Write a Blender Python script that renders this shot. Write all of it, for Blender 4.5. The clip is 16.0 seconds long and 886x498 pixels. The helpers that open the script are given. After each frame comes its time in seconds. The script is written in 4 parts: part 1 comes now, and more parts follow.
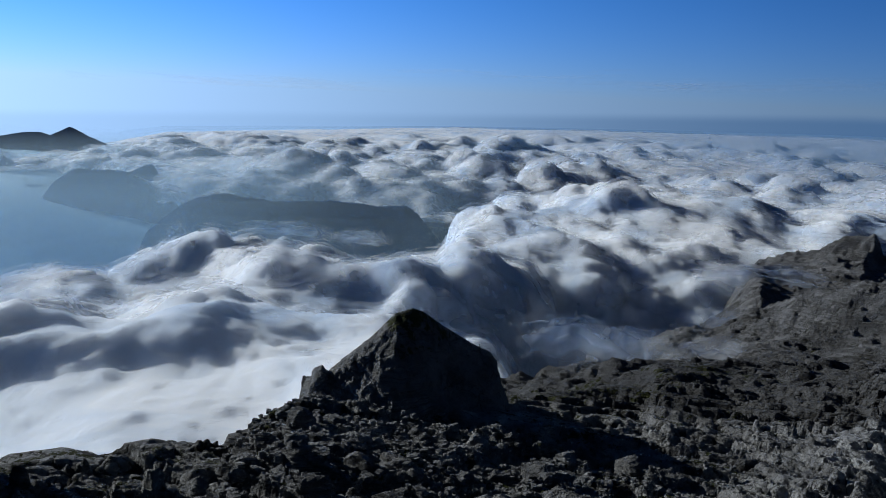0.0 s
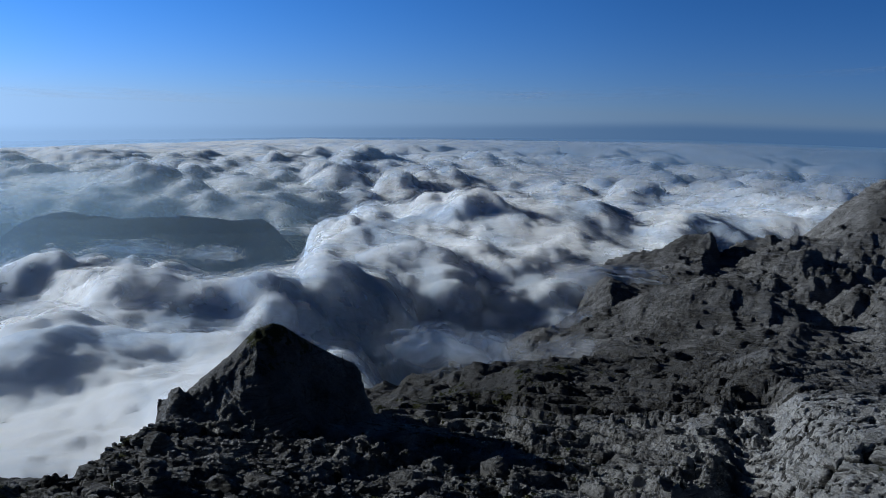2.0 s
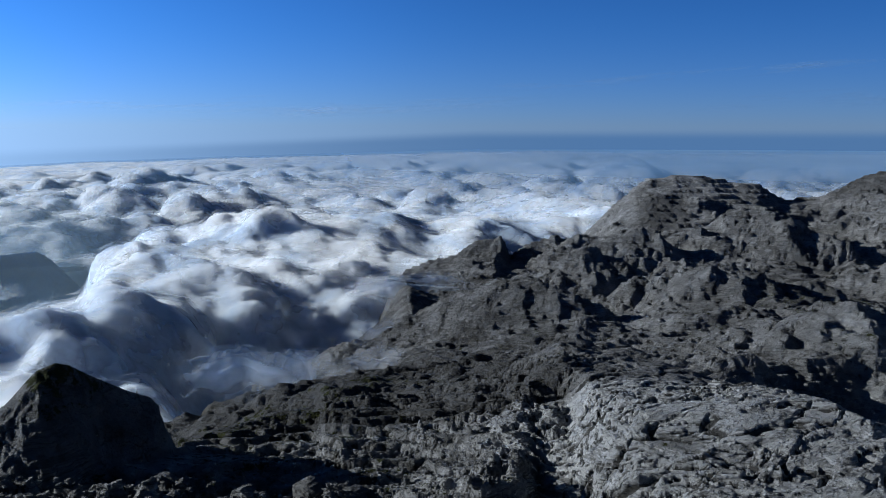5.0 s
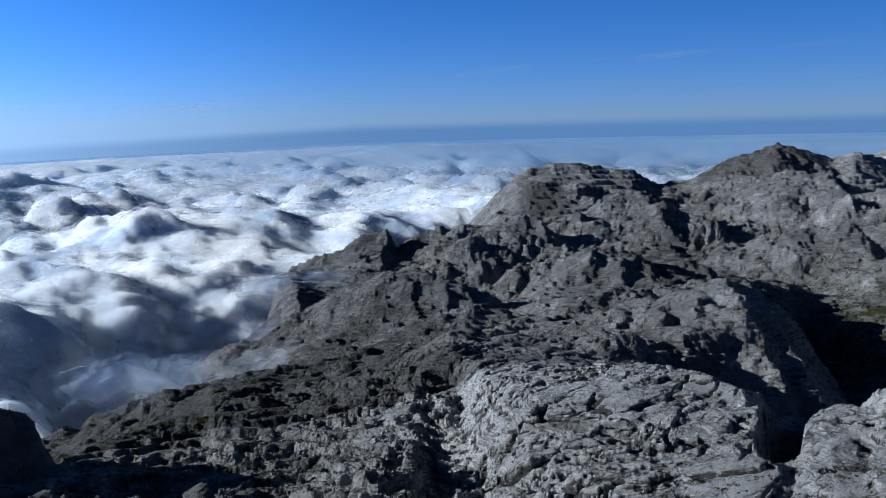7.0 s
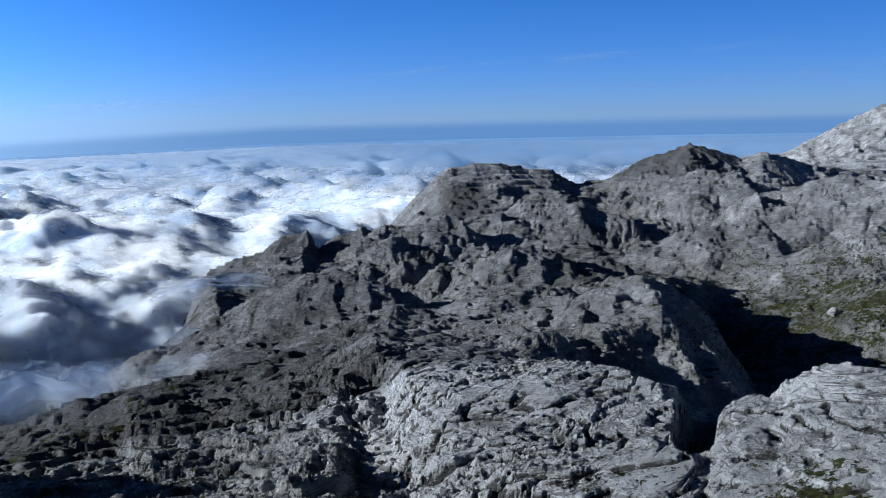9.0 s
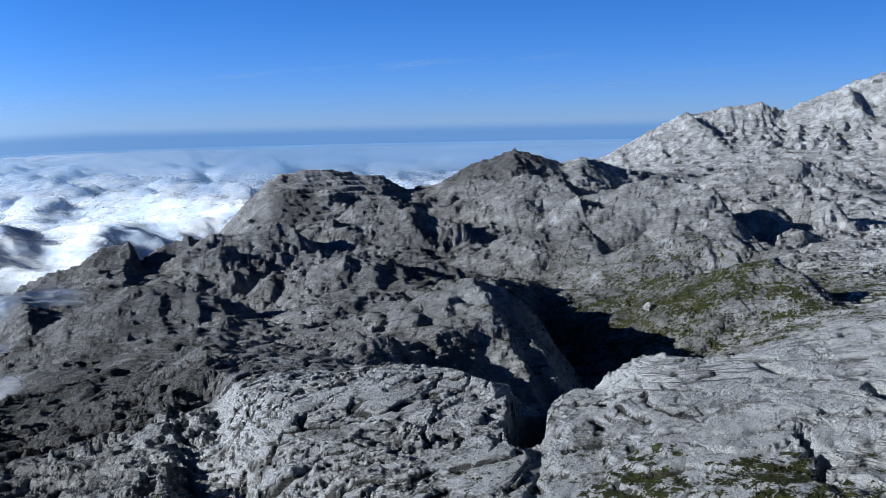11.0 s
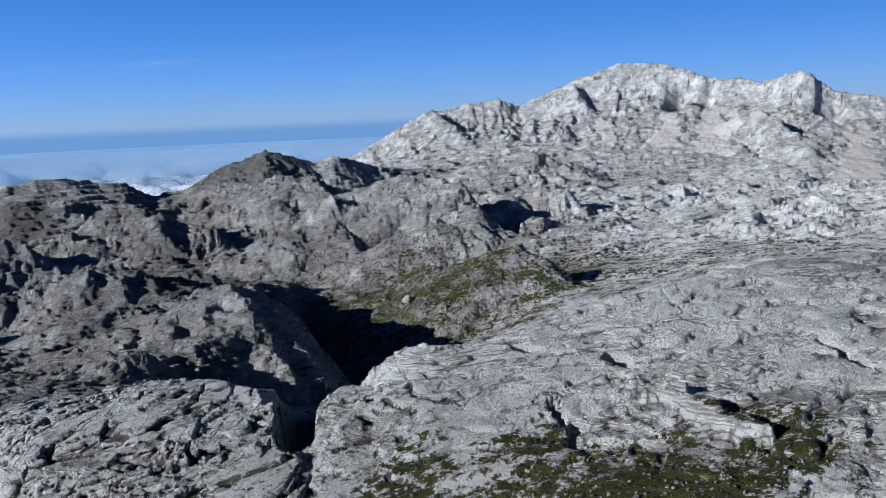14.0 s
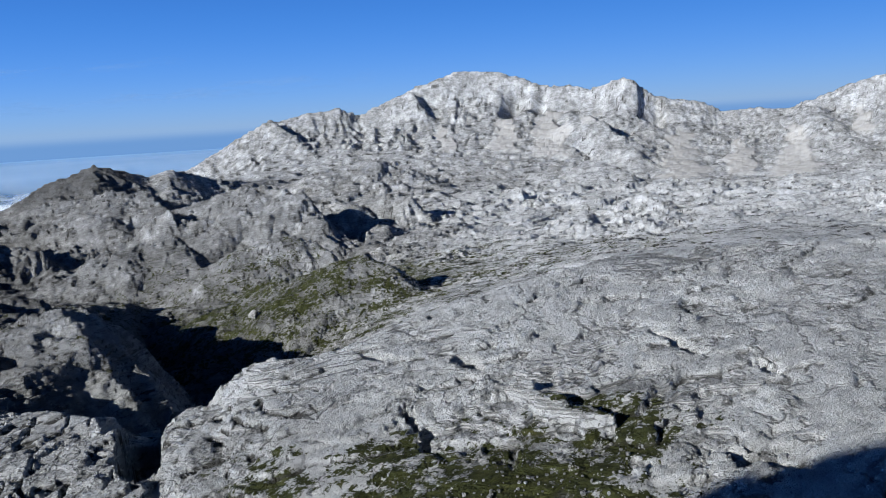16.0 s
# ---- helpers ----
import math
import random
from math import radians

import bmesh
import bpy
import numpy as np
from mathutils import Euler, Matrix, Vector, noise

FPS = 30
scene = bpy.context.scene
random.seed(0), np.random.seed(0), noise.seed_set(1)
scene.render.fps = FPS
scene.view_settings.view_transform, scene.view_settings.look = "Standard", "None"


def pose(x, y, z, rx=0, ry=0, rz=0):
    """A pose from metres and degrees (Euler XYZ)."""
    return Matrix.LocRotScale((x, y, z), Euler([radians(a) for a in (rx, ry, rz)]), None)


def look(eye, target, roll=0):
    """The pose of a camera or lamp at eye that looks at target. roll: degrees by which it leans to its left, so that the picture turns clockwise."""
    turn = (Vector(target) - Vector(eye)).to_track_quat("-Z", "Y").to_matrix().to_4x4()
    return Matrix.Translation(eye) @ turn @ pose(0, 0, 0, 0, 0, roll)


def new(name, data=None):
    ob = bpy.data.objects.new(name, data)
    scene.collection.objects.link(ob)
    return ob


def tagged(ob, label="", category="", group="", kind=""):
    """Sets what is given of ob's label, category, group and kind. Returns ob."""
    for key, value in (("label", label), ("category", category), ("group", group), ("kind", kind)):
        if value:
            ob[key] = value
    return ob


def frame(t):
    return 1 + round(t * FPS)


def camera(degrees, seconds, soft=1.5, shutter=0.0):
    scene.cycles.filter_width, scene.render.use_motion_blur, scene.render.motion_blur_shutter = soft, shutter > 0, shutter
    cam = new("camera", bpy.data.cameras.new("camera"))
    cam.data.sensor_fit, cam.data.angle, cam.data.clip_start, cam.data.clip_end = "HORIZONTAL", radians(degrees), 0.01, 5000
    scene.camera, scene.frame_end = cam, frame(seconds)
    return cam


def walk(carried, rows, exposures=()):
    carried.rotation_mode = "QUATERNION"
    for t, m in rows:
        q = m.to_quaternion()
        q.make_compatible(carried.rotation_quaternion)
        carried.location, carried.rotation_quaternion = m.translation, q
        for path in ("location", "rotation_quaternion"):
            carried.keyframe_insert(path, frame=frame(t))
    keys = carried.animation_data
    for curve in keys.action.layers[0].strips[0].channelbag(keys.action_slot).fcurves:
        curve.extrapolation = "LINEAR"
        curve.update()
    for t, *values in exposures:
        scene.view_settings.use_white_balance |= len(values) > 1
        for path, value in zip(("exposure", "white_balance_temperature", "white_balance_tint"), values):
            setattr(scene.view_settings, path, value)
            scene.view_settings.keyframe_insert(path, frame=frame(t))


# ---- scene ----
EYE = Vector((0.0, 0.0, 0.0))
PATH = [  # seconds, heading, tilt, lean
    (0.0, -0.00, -10.05, 2.53),
    (0.5, 1.81, -9.81, 2.38),
    (1.0, 4.46, -9.64, 2.26),
    (1.5, 7.51, -9.44, 1.86),
    (2.0, 9.39, -9.04, 1.93),
    (2.5, 10.54, -8.74, -0.19),
    (3.0, 14.34, -8.50, 0.61),
    (3.5, 16.45, -8.36, 0.31),
    (4.0, 19.32, -8.22, 0.35),
    (4.5, 20.84, -8.07, -0.01),
    (5.0, 22.84, -7.86, 0.06),
    (7.5, 31.87, -8.28, -1.04),
    (8.0, 33.17, -7.99, -0.61),
    (8.5, 34.48, -8.25, -1.11),
    (11.0, 46.79, -8.28, -0.96),
    (11.5, 52.48, -8.20, -2.49),
    (12.0, 55.21, -7.93, -2.18),
    (12.5, 57.37, -7.92, -2.43),
    (13.0, 60.06, -8.08, -2.57),
    (13.5, 61.62, -9.06, -1.98),
    (14.0, 62.88, -8.75, -2.22),
    (14.5, 65.39, -8.56, -2.71),
    (15.0, 67.75, -8.52, -3.01),
    (15.5, 70.86, -8.61, -3.01),
    (16.0, 73.16, -8.65, -3.16),
]

def bearing(az, el, r=1.0):
    """Direction times r: az clockwise from +y, el above the level, degrees."""
    a, e = radians(az), radians(el)
    return Vector((math.sin(a) * math.cos(e), math.cos(a) * math.cos(e), math.sin(e))) * r


cam = camera(54.22, 16.0, soft=0.75)
walk(cam, [(t, look(EYE, EYE + bearing(h, e, 100.0), lean)) for t, h, e, lean in PATH],
     exposures=[(0.0, -0.2, 5650, 4), (1.0, -0.3, 5600, 4), (2.0, -0.35, 5600, 4), (3.5, -0.15, 5550, 4), (5.0, 0.12, 5500, 4), (7.5, 0.55, 5450, 5), (8.5, 0.68, 5450, 5), (12.0, 0.9, 5600, 6), (16.0, 0.98, 5800, 6)])

scene.cycles.transparent_max_bounces = 32

# ---- sky and sun ----
SUN_AZ, SUN_EL = -62.0, 19.0
world = bpy.data.worlds.new("sky")
scene.world = world
world.use_nodes = True
wn, wl = world.node_tree.nodes, world.node_tree.links
wn.clear()
sky = wn.new("ShaderNodeTexSky")
sky.sky_type = "NISHITA"
sky.sun_disc = False
sky.sun_elevation = radians(SUN_EL)
sky.sun_rotation = radians(SUN_AZ)
sky.altitude = 3000
sky.air_density, sky.dust_density, sky.ozone_density = 1.0, 0.5, 2.0
coord = wn.new("ShaderNodeTexCoord")
split = wn.new("ShaderNodeSeparateXYZ")
floor_z = wn.new("ShaderNodeMath")
floor_z.operation = "MAXIMUM"
floor_z.inputs[1].default_value = 0.004
join = wn.new("ShaderNodeCombineXYZ")
back = wn.new("ShaderNodeBackground")
back.inputs["Strength"].default_value = 0.054
wout = wn.new("ShaderNodeOutputWorld")
wl.new(coord.outputs["Generated"], split.inputs[0])
wl.new(split.outputs["X"], join.inputs["X"])
wl.new(split.outputs["Y"], join.inputs["Y"])
wl.new(split.outputs["Z"], floor_z.inputs[0])
wl.new(floor_z.outputs[0], join.inputs["Z"])
wl.new(join.outputs[0], sky.inputs["Vector"])
deep = wn.new("ShaderNodeMix")
deep.data_type, deep.blend_type = "RGBA", "MULTIPLY"
deep.inputs[0].default_value = 1.0
tint = wn.new("ShaderNodeMapRange")
tint.data_type, tint.interpolation_type = "FLOAT_VECTOR", "SMOOTHSTEP"
tint.inputs[7].default_value, tint.inputs[8].default_value = (-0.02, -0.02, -0.02), (0.14, 0.14, 0.14)
tint.inputs[9].default_value, tint.inputs[10].default_value = (0.47, 0.625, 1.17), (0.33, 0.625, 1.17)
height = wn.new("ShaderNodeCombineXYZ")
for axis in "XYZ":
    wl.new(split.outputs["Z"], height.inputs[axis])
wl.new(height.outputs[0], tint.inputs[6])
wl.new(tint.outputs[1], deep.inputs[7])
wl.new(sky.outputs[0], deep.inputs[6])
fall = wn.new("ShaderNodeMapRange")
fall.interpolation_type = "SMOOTHSTEP"
for slot, value in ((1, 0.12), (2, 0.7), (3, 1.0), (4, 0.08)):
    fall.inputs[slot].default_value = value
dim = wn.new("ShaderNodeMix")
dim.data_type, dim.blend_type = "RGBA", "MULTIPLY"
dim.inputs[0].default_value = 1.0
toward = wn.new("ShaderNodeVectorMath")
toward.operation = "DOT_PRODUCT"
toward.inputs[1].default_value = bearing(SUN_AZ, 0)
wl.new(coord.outputs["Generated"], toward.inputs[0])
glow = wn.new("ShaderNodeMapRange")
for slot, value in ((1, -1.0), (2, 0.2), (3, 0.58), (4, 1.35)):
    glow.inputs[slot].default_value = value
wl.new(toward.outputs["Value"], glow.inputs[0])
flare = wn.new("ShaderNodeMapRange")
flare.interpolation_type = "SMOOTHSTEP"
for slot, value in ((1, 0.0), (2, 1.0), (3, 0.0), (4, 1.2)):
    flare.inputs[slot].default_value = value
wl.new(toward.outputs["Value"], flare.inputs[0])
bright = wn.new("ShaderNodeMath")
wl.new(glow.outputs[0], bright.inputs[0])
wl.new(flare.outputs[0], bright.inputs[1])
near_sun = wn.new("ShaderNodeMix")
near_sun.data_type, near_sun.blend_type = "RGBA", "MULTIPLY"
near_sun.inputs[0].default_value = 1.0
wl.new(split.outputs["Z"], fall.inputs[0])
wl.new(deep.outputs[2], dim.inputs[6])
wl.new(fall.outputs[0], dim.inputs[7])
wl.new(dim.outputs[2], near_sun.inputs[6])
wl.new(bright.outputs[0], near_sun.inputs[7])
wl.new(near_sun.outputs[2], back.inputs["Color"])
wl.new(back.outputs[0], wout.inputs["Surface"])

sun = new("sun", bpy.data.lights.new("sun", "SUN"))
sun.data.energy, sun.data.angle, sun.data.color = 5.0, radians(0.5), (1.0, 0.93, 0.84)
sun.matrix_world = look(bearing(SUN_AZ, SUN_EL, 500.0), (0, 0, 0))

# ---- numeric noise ----
_rng = np.random.RandomState(7)
PERM = _rng.permutation(1024)
JX, JY, JW = _rng.rand(1024), _rng.rand(1024), _rng.rand(1024)
GANG = _rng.rand(1024) * 2 * np.pi
GX, GY = np.cos(GANG), np.sin(GANG)


def cell(ix, iy):
    return PERM[(PERM[ix & 1023] + iy) & 1023]


def perlin(x, y):
    """Gradient noise, about -0.7 to 0.7."""
    fx, fy = np.floor(x), np.floor(y)
    ix, iy = fx.astype(np.int64), fy.astype(np.int64)
    x, y = x - fx, y - fy
    u, v = x * x * x * (x * (x * 6 - 15) + 10), y * y * y * (y * (y * 6 - 15) + 10)
    n = []
    for dx in (0, 1):
        for dy in (0, 1):
            h = cell(ix + dx, iy + dy)
            n.append(GX[h] * (x - dx) + GY[h] * (y - dy))
    return (n[0] * (1 - v) + n[1] * v) * (1 - u) + (n[2] * (1 - v) + n[3] * v) * u


def fbm(x, y, octaves=5, gain=0.5, ridged=False):
    total, amp, s = 0.0, 1.0, 1.0
    for k in range(octaves):
        n = perlin(x * s + 17.3 * k, y * s - 9.1 * k)
        total = total + amp * ((0.5 - 2 * np.abs(n)) if ridged else n)
        amp, s = amp * gain, s * 2.03
    return total


def puffs(x, y, soft=20.0):
    """Rounded heads packed side by side, merging softly, 0 to about 1."""
    fx, fy = np.floor(x).astype(np.int64), np.floor(y).astype(np.int64)
    total = np.zeros_like(x)
    for dx in (-1, 0, 1):
        for dy in (-1, 0, 1):
            h = cell(fx + dx, fy + dy)
            d2 = (fx + dx + 0.15 + 0.7 * JX[h] - x) ** 2 + (fy + dy + 0.15 + 0.7 * JY[h] - y) ** 2
            size = 0.55 + 0.55 * JW[h]
            total += np.exp(soft * size * np.sqrt(np.maximum(0, 1 - d2 / (size * size))))
    return np.log(total + np.exp(soft * 0.5)) / soft - 0.06


def worley(x, y):
    """Distance to the nearest and second nearest scattered point, a tone for the nearest, and the way to it."""
    fx, fy = np.floor(x).astype(np.int64), np.floor(y).astype(np.int64)
    f1, f2 = np.full(x.shape, 9.0), np.full(x.shape, 9.0)
    tone, ox, oy = np.zeros_like(x), np.zeros_like(x), np.zeros_like(x)
    for dx in (-1, 0, 1):
        for dy in (-1, 0, 1):
            h = cell(fx + dx, fy + dy)
            px, py = x - (fx + dx + JX[h]), y - (fy + dy + JY[h])
            d = np.hypot(px, py)
            near = d < f1
            f2 = np.where(near, f1, np.minimum(f2, d))
            tone, ox, oy = np.where(near, JW[h], tone), np.where(near, px, ox), np.where(near, py, oy)
            f1 = np.where(near, d, f1)
    return f1, f2, tone, ox, oy


def humps(x, y, size, steep=0.5):
    """Rounded rock humps with creases between, steeper to the south-east; about -0.25 to 0.45 of size."""
    lean = size * steep * np.abs(perlin(x / size, y / size))
    n = np.abs(perlin((x - 0.55 * lean) / size, (y + 0.83 * lean) / size))
    return size * (n - 0.25)


def facets(x, y, size, heading=127.0, long=1.7):
    """Angular blocks, each with its own height and tilt; about -0.4 to 0.4 of size."""
    g, c = math.sin(math.radians(heading)), math.cos(math.radians(heading))
    f1, f2, tone, ox, oy = worley((x * g + y * c) / (size * long), (x * c - y * g) / size)
    tx, ty = (tone * 57.31) % 1.0 - 0.5, (tone * 131.7) % 1.0 - 0.5
    # the blocks dip away to the north and break off on their south-east side
    rise = (ox * long * g + oy * c) * 0.5 - (ox * long * c - oy * g) * 0.866
    return smooth(0.0, 0.3, f2 - f1) * size * (0.18 * (tone - 0.5) + 0.45 * (ox * tx * long + oy * ty) + (0.3 + 0.5 * ((tone * 17.3) % 1.0)) * rise), f2 - f1


def smooth(a, b, x):
    t = np.clip((x - a) / (b - a), 0, 1)
    return t * t * (3 - 2 * t)


def along(line, az, column):
    """A crest line's column at the headings az."""
    return np.interp(az, [p[0] for p in line], [p[column] for p in line])


def grid_mesh(name, x, y, z, attrs=()):
    """A quad mesh over 2D arrays of places; attrs: (name, array) for each vertex."""
    m, n = x.shape
    me = bpy.data.meshes.new(name)
    idx = np.arange(m * n).reshape(m, n)
    quads = np.stack([idx[:-1, :-1], idx[:-1, 1:], idx[1:, 1:], idx[1:, :-1]], -1).reshape(-1, 4)
    me.vertices.add(m * n)
    me.vertices.foreach_set("co", np.stack([x, y, z], -1).astype(np.float32).ravel())
    me.loops.add(quads.size)
    me.loops.foreach_set("vertex_index", quads.astype(np.int32).ravel())
    me.polygons.add(len(quads))
    me.polygons.foreach_set("loop_start", np.arange(0, quads.size, 4, dtype=np.int32))
    me.polygons.foreach_set("use_smooth", np.ones(len(quads), dtype=bool))
    me.update(calc_edges=True)
    for key, values in attrs:
        a = me.attributes.new(key, "FLOAT", "POINT")
        a.data.foreach_set("value", np.asarray(values, dtype=np.float32).ravel())
    return me


# ---- materials ----
def shader(name):
    m = bpy.data.materials.new(name)
    m.use_nodes = True
    m.node_tree.nodes.clear()
    return m, m.node_tree.nodes, m.node_tree.links


class Nodes:
    """Short hand for one material's nodes."""

    def __init__(self, name):
        self.mat, self.n, self.l = shader(name)
        self.out = self.n.new("ShaderNodeOutputMaterial")
        self.pos = self.n.new("ShaderNodeNewGeometry")

    def put(self, socket, value):
        if hasattr(value, "is_output"):
            self.l.new(value, socket)
        else:
            socket.default_value = value

    def noise(self, scale, detail=6.0, rough=0.6, vector=None, distortion=0.0):
        t = self.n.new("ShaderNodeTexNoise")
        t.inputs["Scale"].default_value, t.inputs["Detail"].default_value = scale, detail
        t.inputs["Roughness"].default_value, t.inputs["Distortion"].default_value = rough, distortion
        self.put(t.inputs["Vector"], vector or self.pos.outputs["Position"])
        return t.outputs["Fac"]

    def cracks(self, scale, wander):
        """0 in thin, broken, wandering cracks, 1 between them."""
        w = self.n.new("ShaderNodeTexNoise")
        w.inputs["Scale"].default_value, w.inputs["Detail"].default_value = scale * 2.5, 5.0
        self.l.new(self.pos.outputs["Position"], w.inputs["Vector"])
        add = self.n.new("ShaderNodeVectorMath")
        add.operation = "MULTIPLY_ADD"
        self.l.new(w.outputs["Color"], add.inputs[0])
        add.inputs[1].default_value = (wander * 2, wander * 2, wander)
        self.l.new(self.pos.outputs["Position"], add.inputs[2])
        squash = self.n.new("ShaderNodeMapping")
        squash.inputs["Rotation"].default_value = (0.15, 0.1, 0.65)
        squash.inputs["Scale"].default_value = (0.24, 1.0, 1.6)
        self.l.new(add.outputs[0], squash.inputs["Vector"])
        t = self.n.new("ShaderNodeTexVoronoi")
        t.feature = "DISTANCE_TO_EDGE"
        t.inputs["Scale"].default_value = scale
        self.l.new(squash.outputs[0], t.inputs["Vector"])
        gate = self.ramp(self.noise(scale * 1.3, 4.0, 0.6), (0.46, 1.0), (0.56, 0.0))
        thin = self.ramp(t.outputs["Distance"], (0.0, 0.0), (0.055, 1.0))
        return self.math("MAXIMUM", thin, gate)

    def stretch(self, sx, sy, sz, rot=(0, 0, 0)):
        t = self.n.new("ShaderNodeMapping")
        t.inputs["Scale"].default_value = (sx, sy, sz)
        t.inputs["Rotation"].default_value = rot
        self.l.new(self.pos.outputs["Position"], t.inputs["Vector"])
        return t.outputs[0]

    def ramp(self, value, *stops):
        t = self.n.new("ShaderNodeValToRGB")
        e = t.color_ramp.elements
        while len(e) < len(stops):
            e.new(0.5)
        for k, (p, c) in enumerate(stops):
            e[k].position = p
            e[k].color = (c, c, c, 1) if isinstance(c, float) else (*c, 1)
        self.put(t.inputs[0], value)
        return t.outputs[0]

    def mix(self, fac, a, b, how="MIX"):
        t = self.n.new("ShaderNodeMix")
        t.data_type, t.blend_type = "RGBA", how
        for s, v in ((t.inputs[0], fac), (t.inputs[6], a), (t.inputs[7], b)):
            self.put(s, (*v, 1) if isinstance(v, tuple) and len(v) == 3 else v)
        return t.outputs[2]

    def math(self, op, a, b=0.0, clamp=False):
        t = self.n.new("ShaderNodeMath")
        t.operation, t.use_clamp = op, clamp
        self.put(t.inputs[0], a)
        self.put(t.inputs[1], b)
        return t.outputs[0]

    def attr(self, key):
        t = self.n.new("ShaderNodeAttribute")
        t.attribute_name = key
        return t.outputs["Fac"]

    def bump(self, height, strength, distance, normal=None):
        t = self.n.new("ShaderNodeBump")
        t.inputs["Strength"].default_value, t.inputs["Distance"].default_value = strength, distance
        self.put(t.inputs["Height"], height)
        if normal is not None:
            self.put(t.inputs["Normal"], normal)
        return t.outputs[0]

    def surface(self, color, rough=0.9, normal=None, specular=0.2):
        t = self.n.new("ShaderNodeBsdfPrincipled")
        self.put(t.inputs["Base Color"], (*color, 1) if isinstance(color, tuple) and len(color) == 3 else color)
        self.put(t.inputs["Roughness"], rough)
        t.inputs["Specular IOR Level"].default_value = specular
        if normal is not None:
            self.put(t.inputs["Normal"], normal)
        return t.outputs[0]

    def done(self, socket):
        self.l.new(socket, self.out.inputs["Surface"])
        return self.mat


def rock_material():
    k = Nodes("limestone")
    tone = k.ramp(k.noise(0.02, 8.0, 0.6), (0.32, (0.50, 0.497, 0.488)), (0.5, (0.60, 0.597, 0.588)), (0.7, (0.67, 0.667, 0.657)))
    # height above the tilted bedding, bent a little
    dot = k.n.new("ShaderNodeVectorMath")
    dot.operation = "DOT_PRODUCT"
    k.l.new(k.pos.outputs["Position"], dot.inputs[0])
    dot.inputs[1].default_value = (0.0, 0.124, 1.0)
    xyz = k.n.new("ShaderNodeSeparateXYZ")
    k.l.new(k.pos.outputs["Position"], xyz.inputs[0])
    bent = k.math("ADD", dot.outputs["Value"], k.math("MULTIPLY", k.noise(0.04, 3.0, 0.5), 3.0))
    bent = k.math("ADD", bent, k.math("MULTIPLY", k.noise(0.5, 4.0, 0.6), 0.3))

    def bedding(flat, tall, wide):
        """0 on the thin dark edges of beds, 1 between."""
        j = k.n.new("ShaderNodeCombineXYZ")
        k.put(j.inputs[0], k.math("MULTIPLY", xyz.outputs["X"], flat))
        k.put(j.inputs[1], k.math("MULTIPLY", xyz.outputs["Y"], flat))
        k.put(j.inputs[2], k.math("MULTIPLY", bent, tall))
        off = k.math("ABSOLUTE", k.math("SUBTRACT", k.noise(1.0, 2.5, 0.6, j.outputs[0]), 0.5))
        return k.ramp(off, (wide * 0.25, 0.0), (wide, 1.0))

    beds = k.math("MINIMUM", bedding(0.015, 0.42, 0.028), bedding(0.05, 1.3, 0.03))
    beds = k.math("MAXIMUM", beds, k.ramp(k.noise(0.045, 6.0, 0.65), (0.47, 1.0), (0.58, 0.0)))
    dark = k.math("MINIMUM", k.cracks(0.22, 1.6), beds)
    grainy = k.stretch(0.45, 1.0, 1.9, (0.12, 0.08, 0.65))
    pits = k.ramp(k.noise(1.6, 9.0, 0.8, grainy), (0.36, 0.2), (0.44, 0.93), (0.75, 1.1))
    clean = k.ramp(k.noise(0.05, 3.0, 0.5), (0.42, 0.2), (0.58, 0.85))
    tone = k.mix(clean, tone, pits, "MULTIPLY")
    specks = k.ramp(k.noise(3.4, 6.0, 0.75, grainy), (0.37, 0.4), (0.44, 1.0), (0.7, 1.06))
    tone = k.mix(0.45, tone, specks, "MULTIPLY")
    fine = k.ramp(k.noise(0.35, 11.0, 0.8, grainy), (0.37, 0.35), (0.46, 0.95), (0.75, 1.1))
    tone = k.mix(clean, tone, fine, "MULTIPLY")
    # darkens the rock: mottled lichen, and shade painted in on dome and hills
    lichen_shade = k.math("ADD", k.attr("lichen_shade"), k.math("MULTIPLY", k.math("SUBTRACT", k.noise(0.08, 10.0, 0.78), 0.5), 2.0))
    tone = k.mix(k.ramp(lichen_shade, (0.35, 0.0), (0.75, 1.0)), tone, k.mix(0.95, tone, (0.38, 0.375, 0.37), "MULTIPLY"))
    tone = k.mix(k.ramp(lichen_shade, (0.85, 0.0), (1.15, 1.0)), tone, k.mix(1.0, tone, (0.55, 0.545, 0.54), "MULTIPLY"))
    tone = k.mix(k.ramp(dark, (0.0, 0.6), (1.0, 0.0)), tone, (0.06, 0.058, 0.05))
    turf = k.ramp(k.noise(0.5, 8.0, 0.7), (0.3, (0.024, 0.028, 0.009)), (0.55, (0.055, 0.06, 0.017)), (0.8, (0.11, 0.1, 0.04)))
    patch = k.math("ADD", k.math("MULTIPLY", k.math("SUBTRACT", k.noise(0.09, 6.0, 0.7), 0.5), 2.2), k.math("MULTIPLY", k.math("SUBTRACT", k.noise(0.6, 9.0, 0.8), 0.5), 3.6))
    cover = k.ramp(k.math("ADD", k.attr("turf"), k.math("MULTIPLY", patch, k.math("MULTIPLY", k.attr("turf"), 4.0, True))), (0.48, 0.0), (0.56, 1.0))
    gravel = k.ramp(k.noise(0.4, 10.0, 0.8), (0.3, (0.32, 0.305, 0.285)), (0.7, (0.40, 0.385, 0.36)))
    tone = k.mix(cover, tone, turf)
    tone = k.mix(k.ramp(k.math("MULTIPLY", k.attr("joint"), k.ramp(k.noise(0.9, 6.0, 0.7), (0.38, 0.1), (0.5, 1.0))), (0.2, 0.0), (0.6, 0.9)), tone, (0.045, 0.042, 0.036))
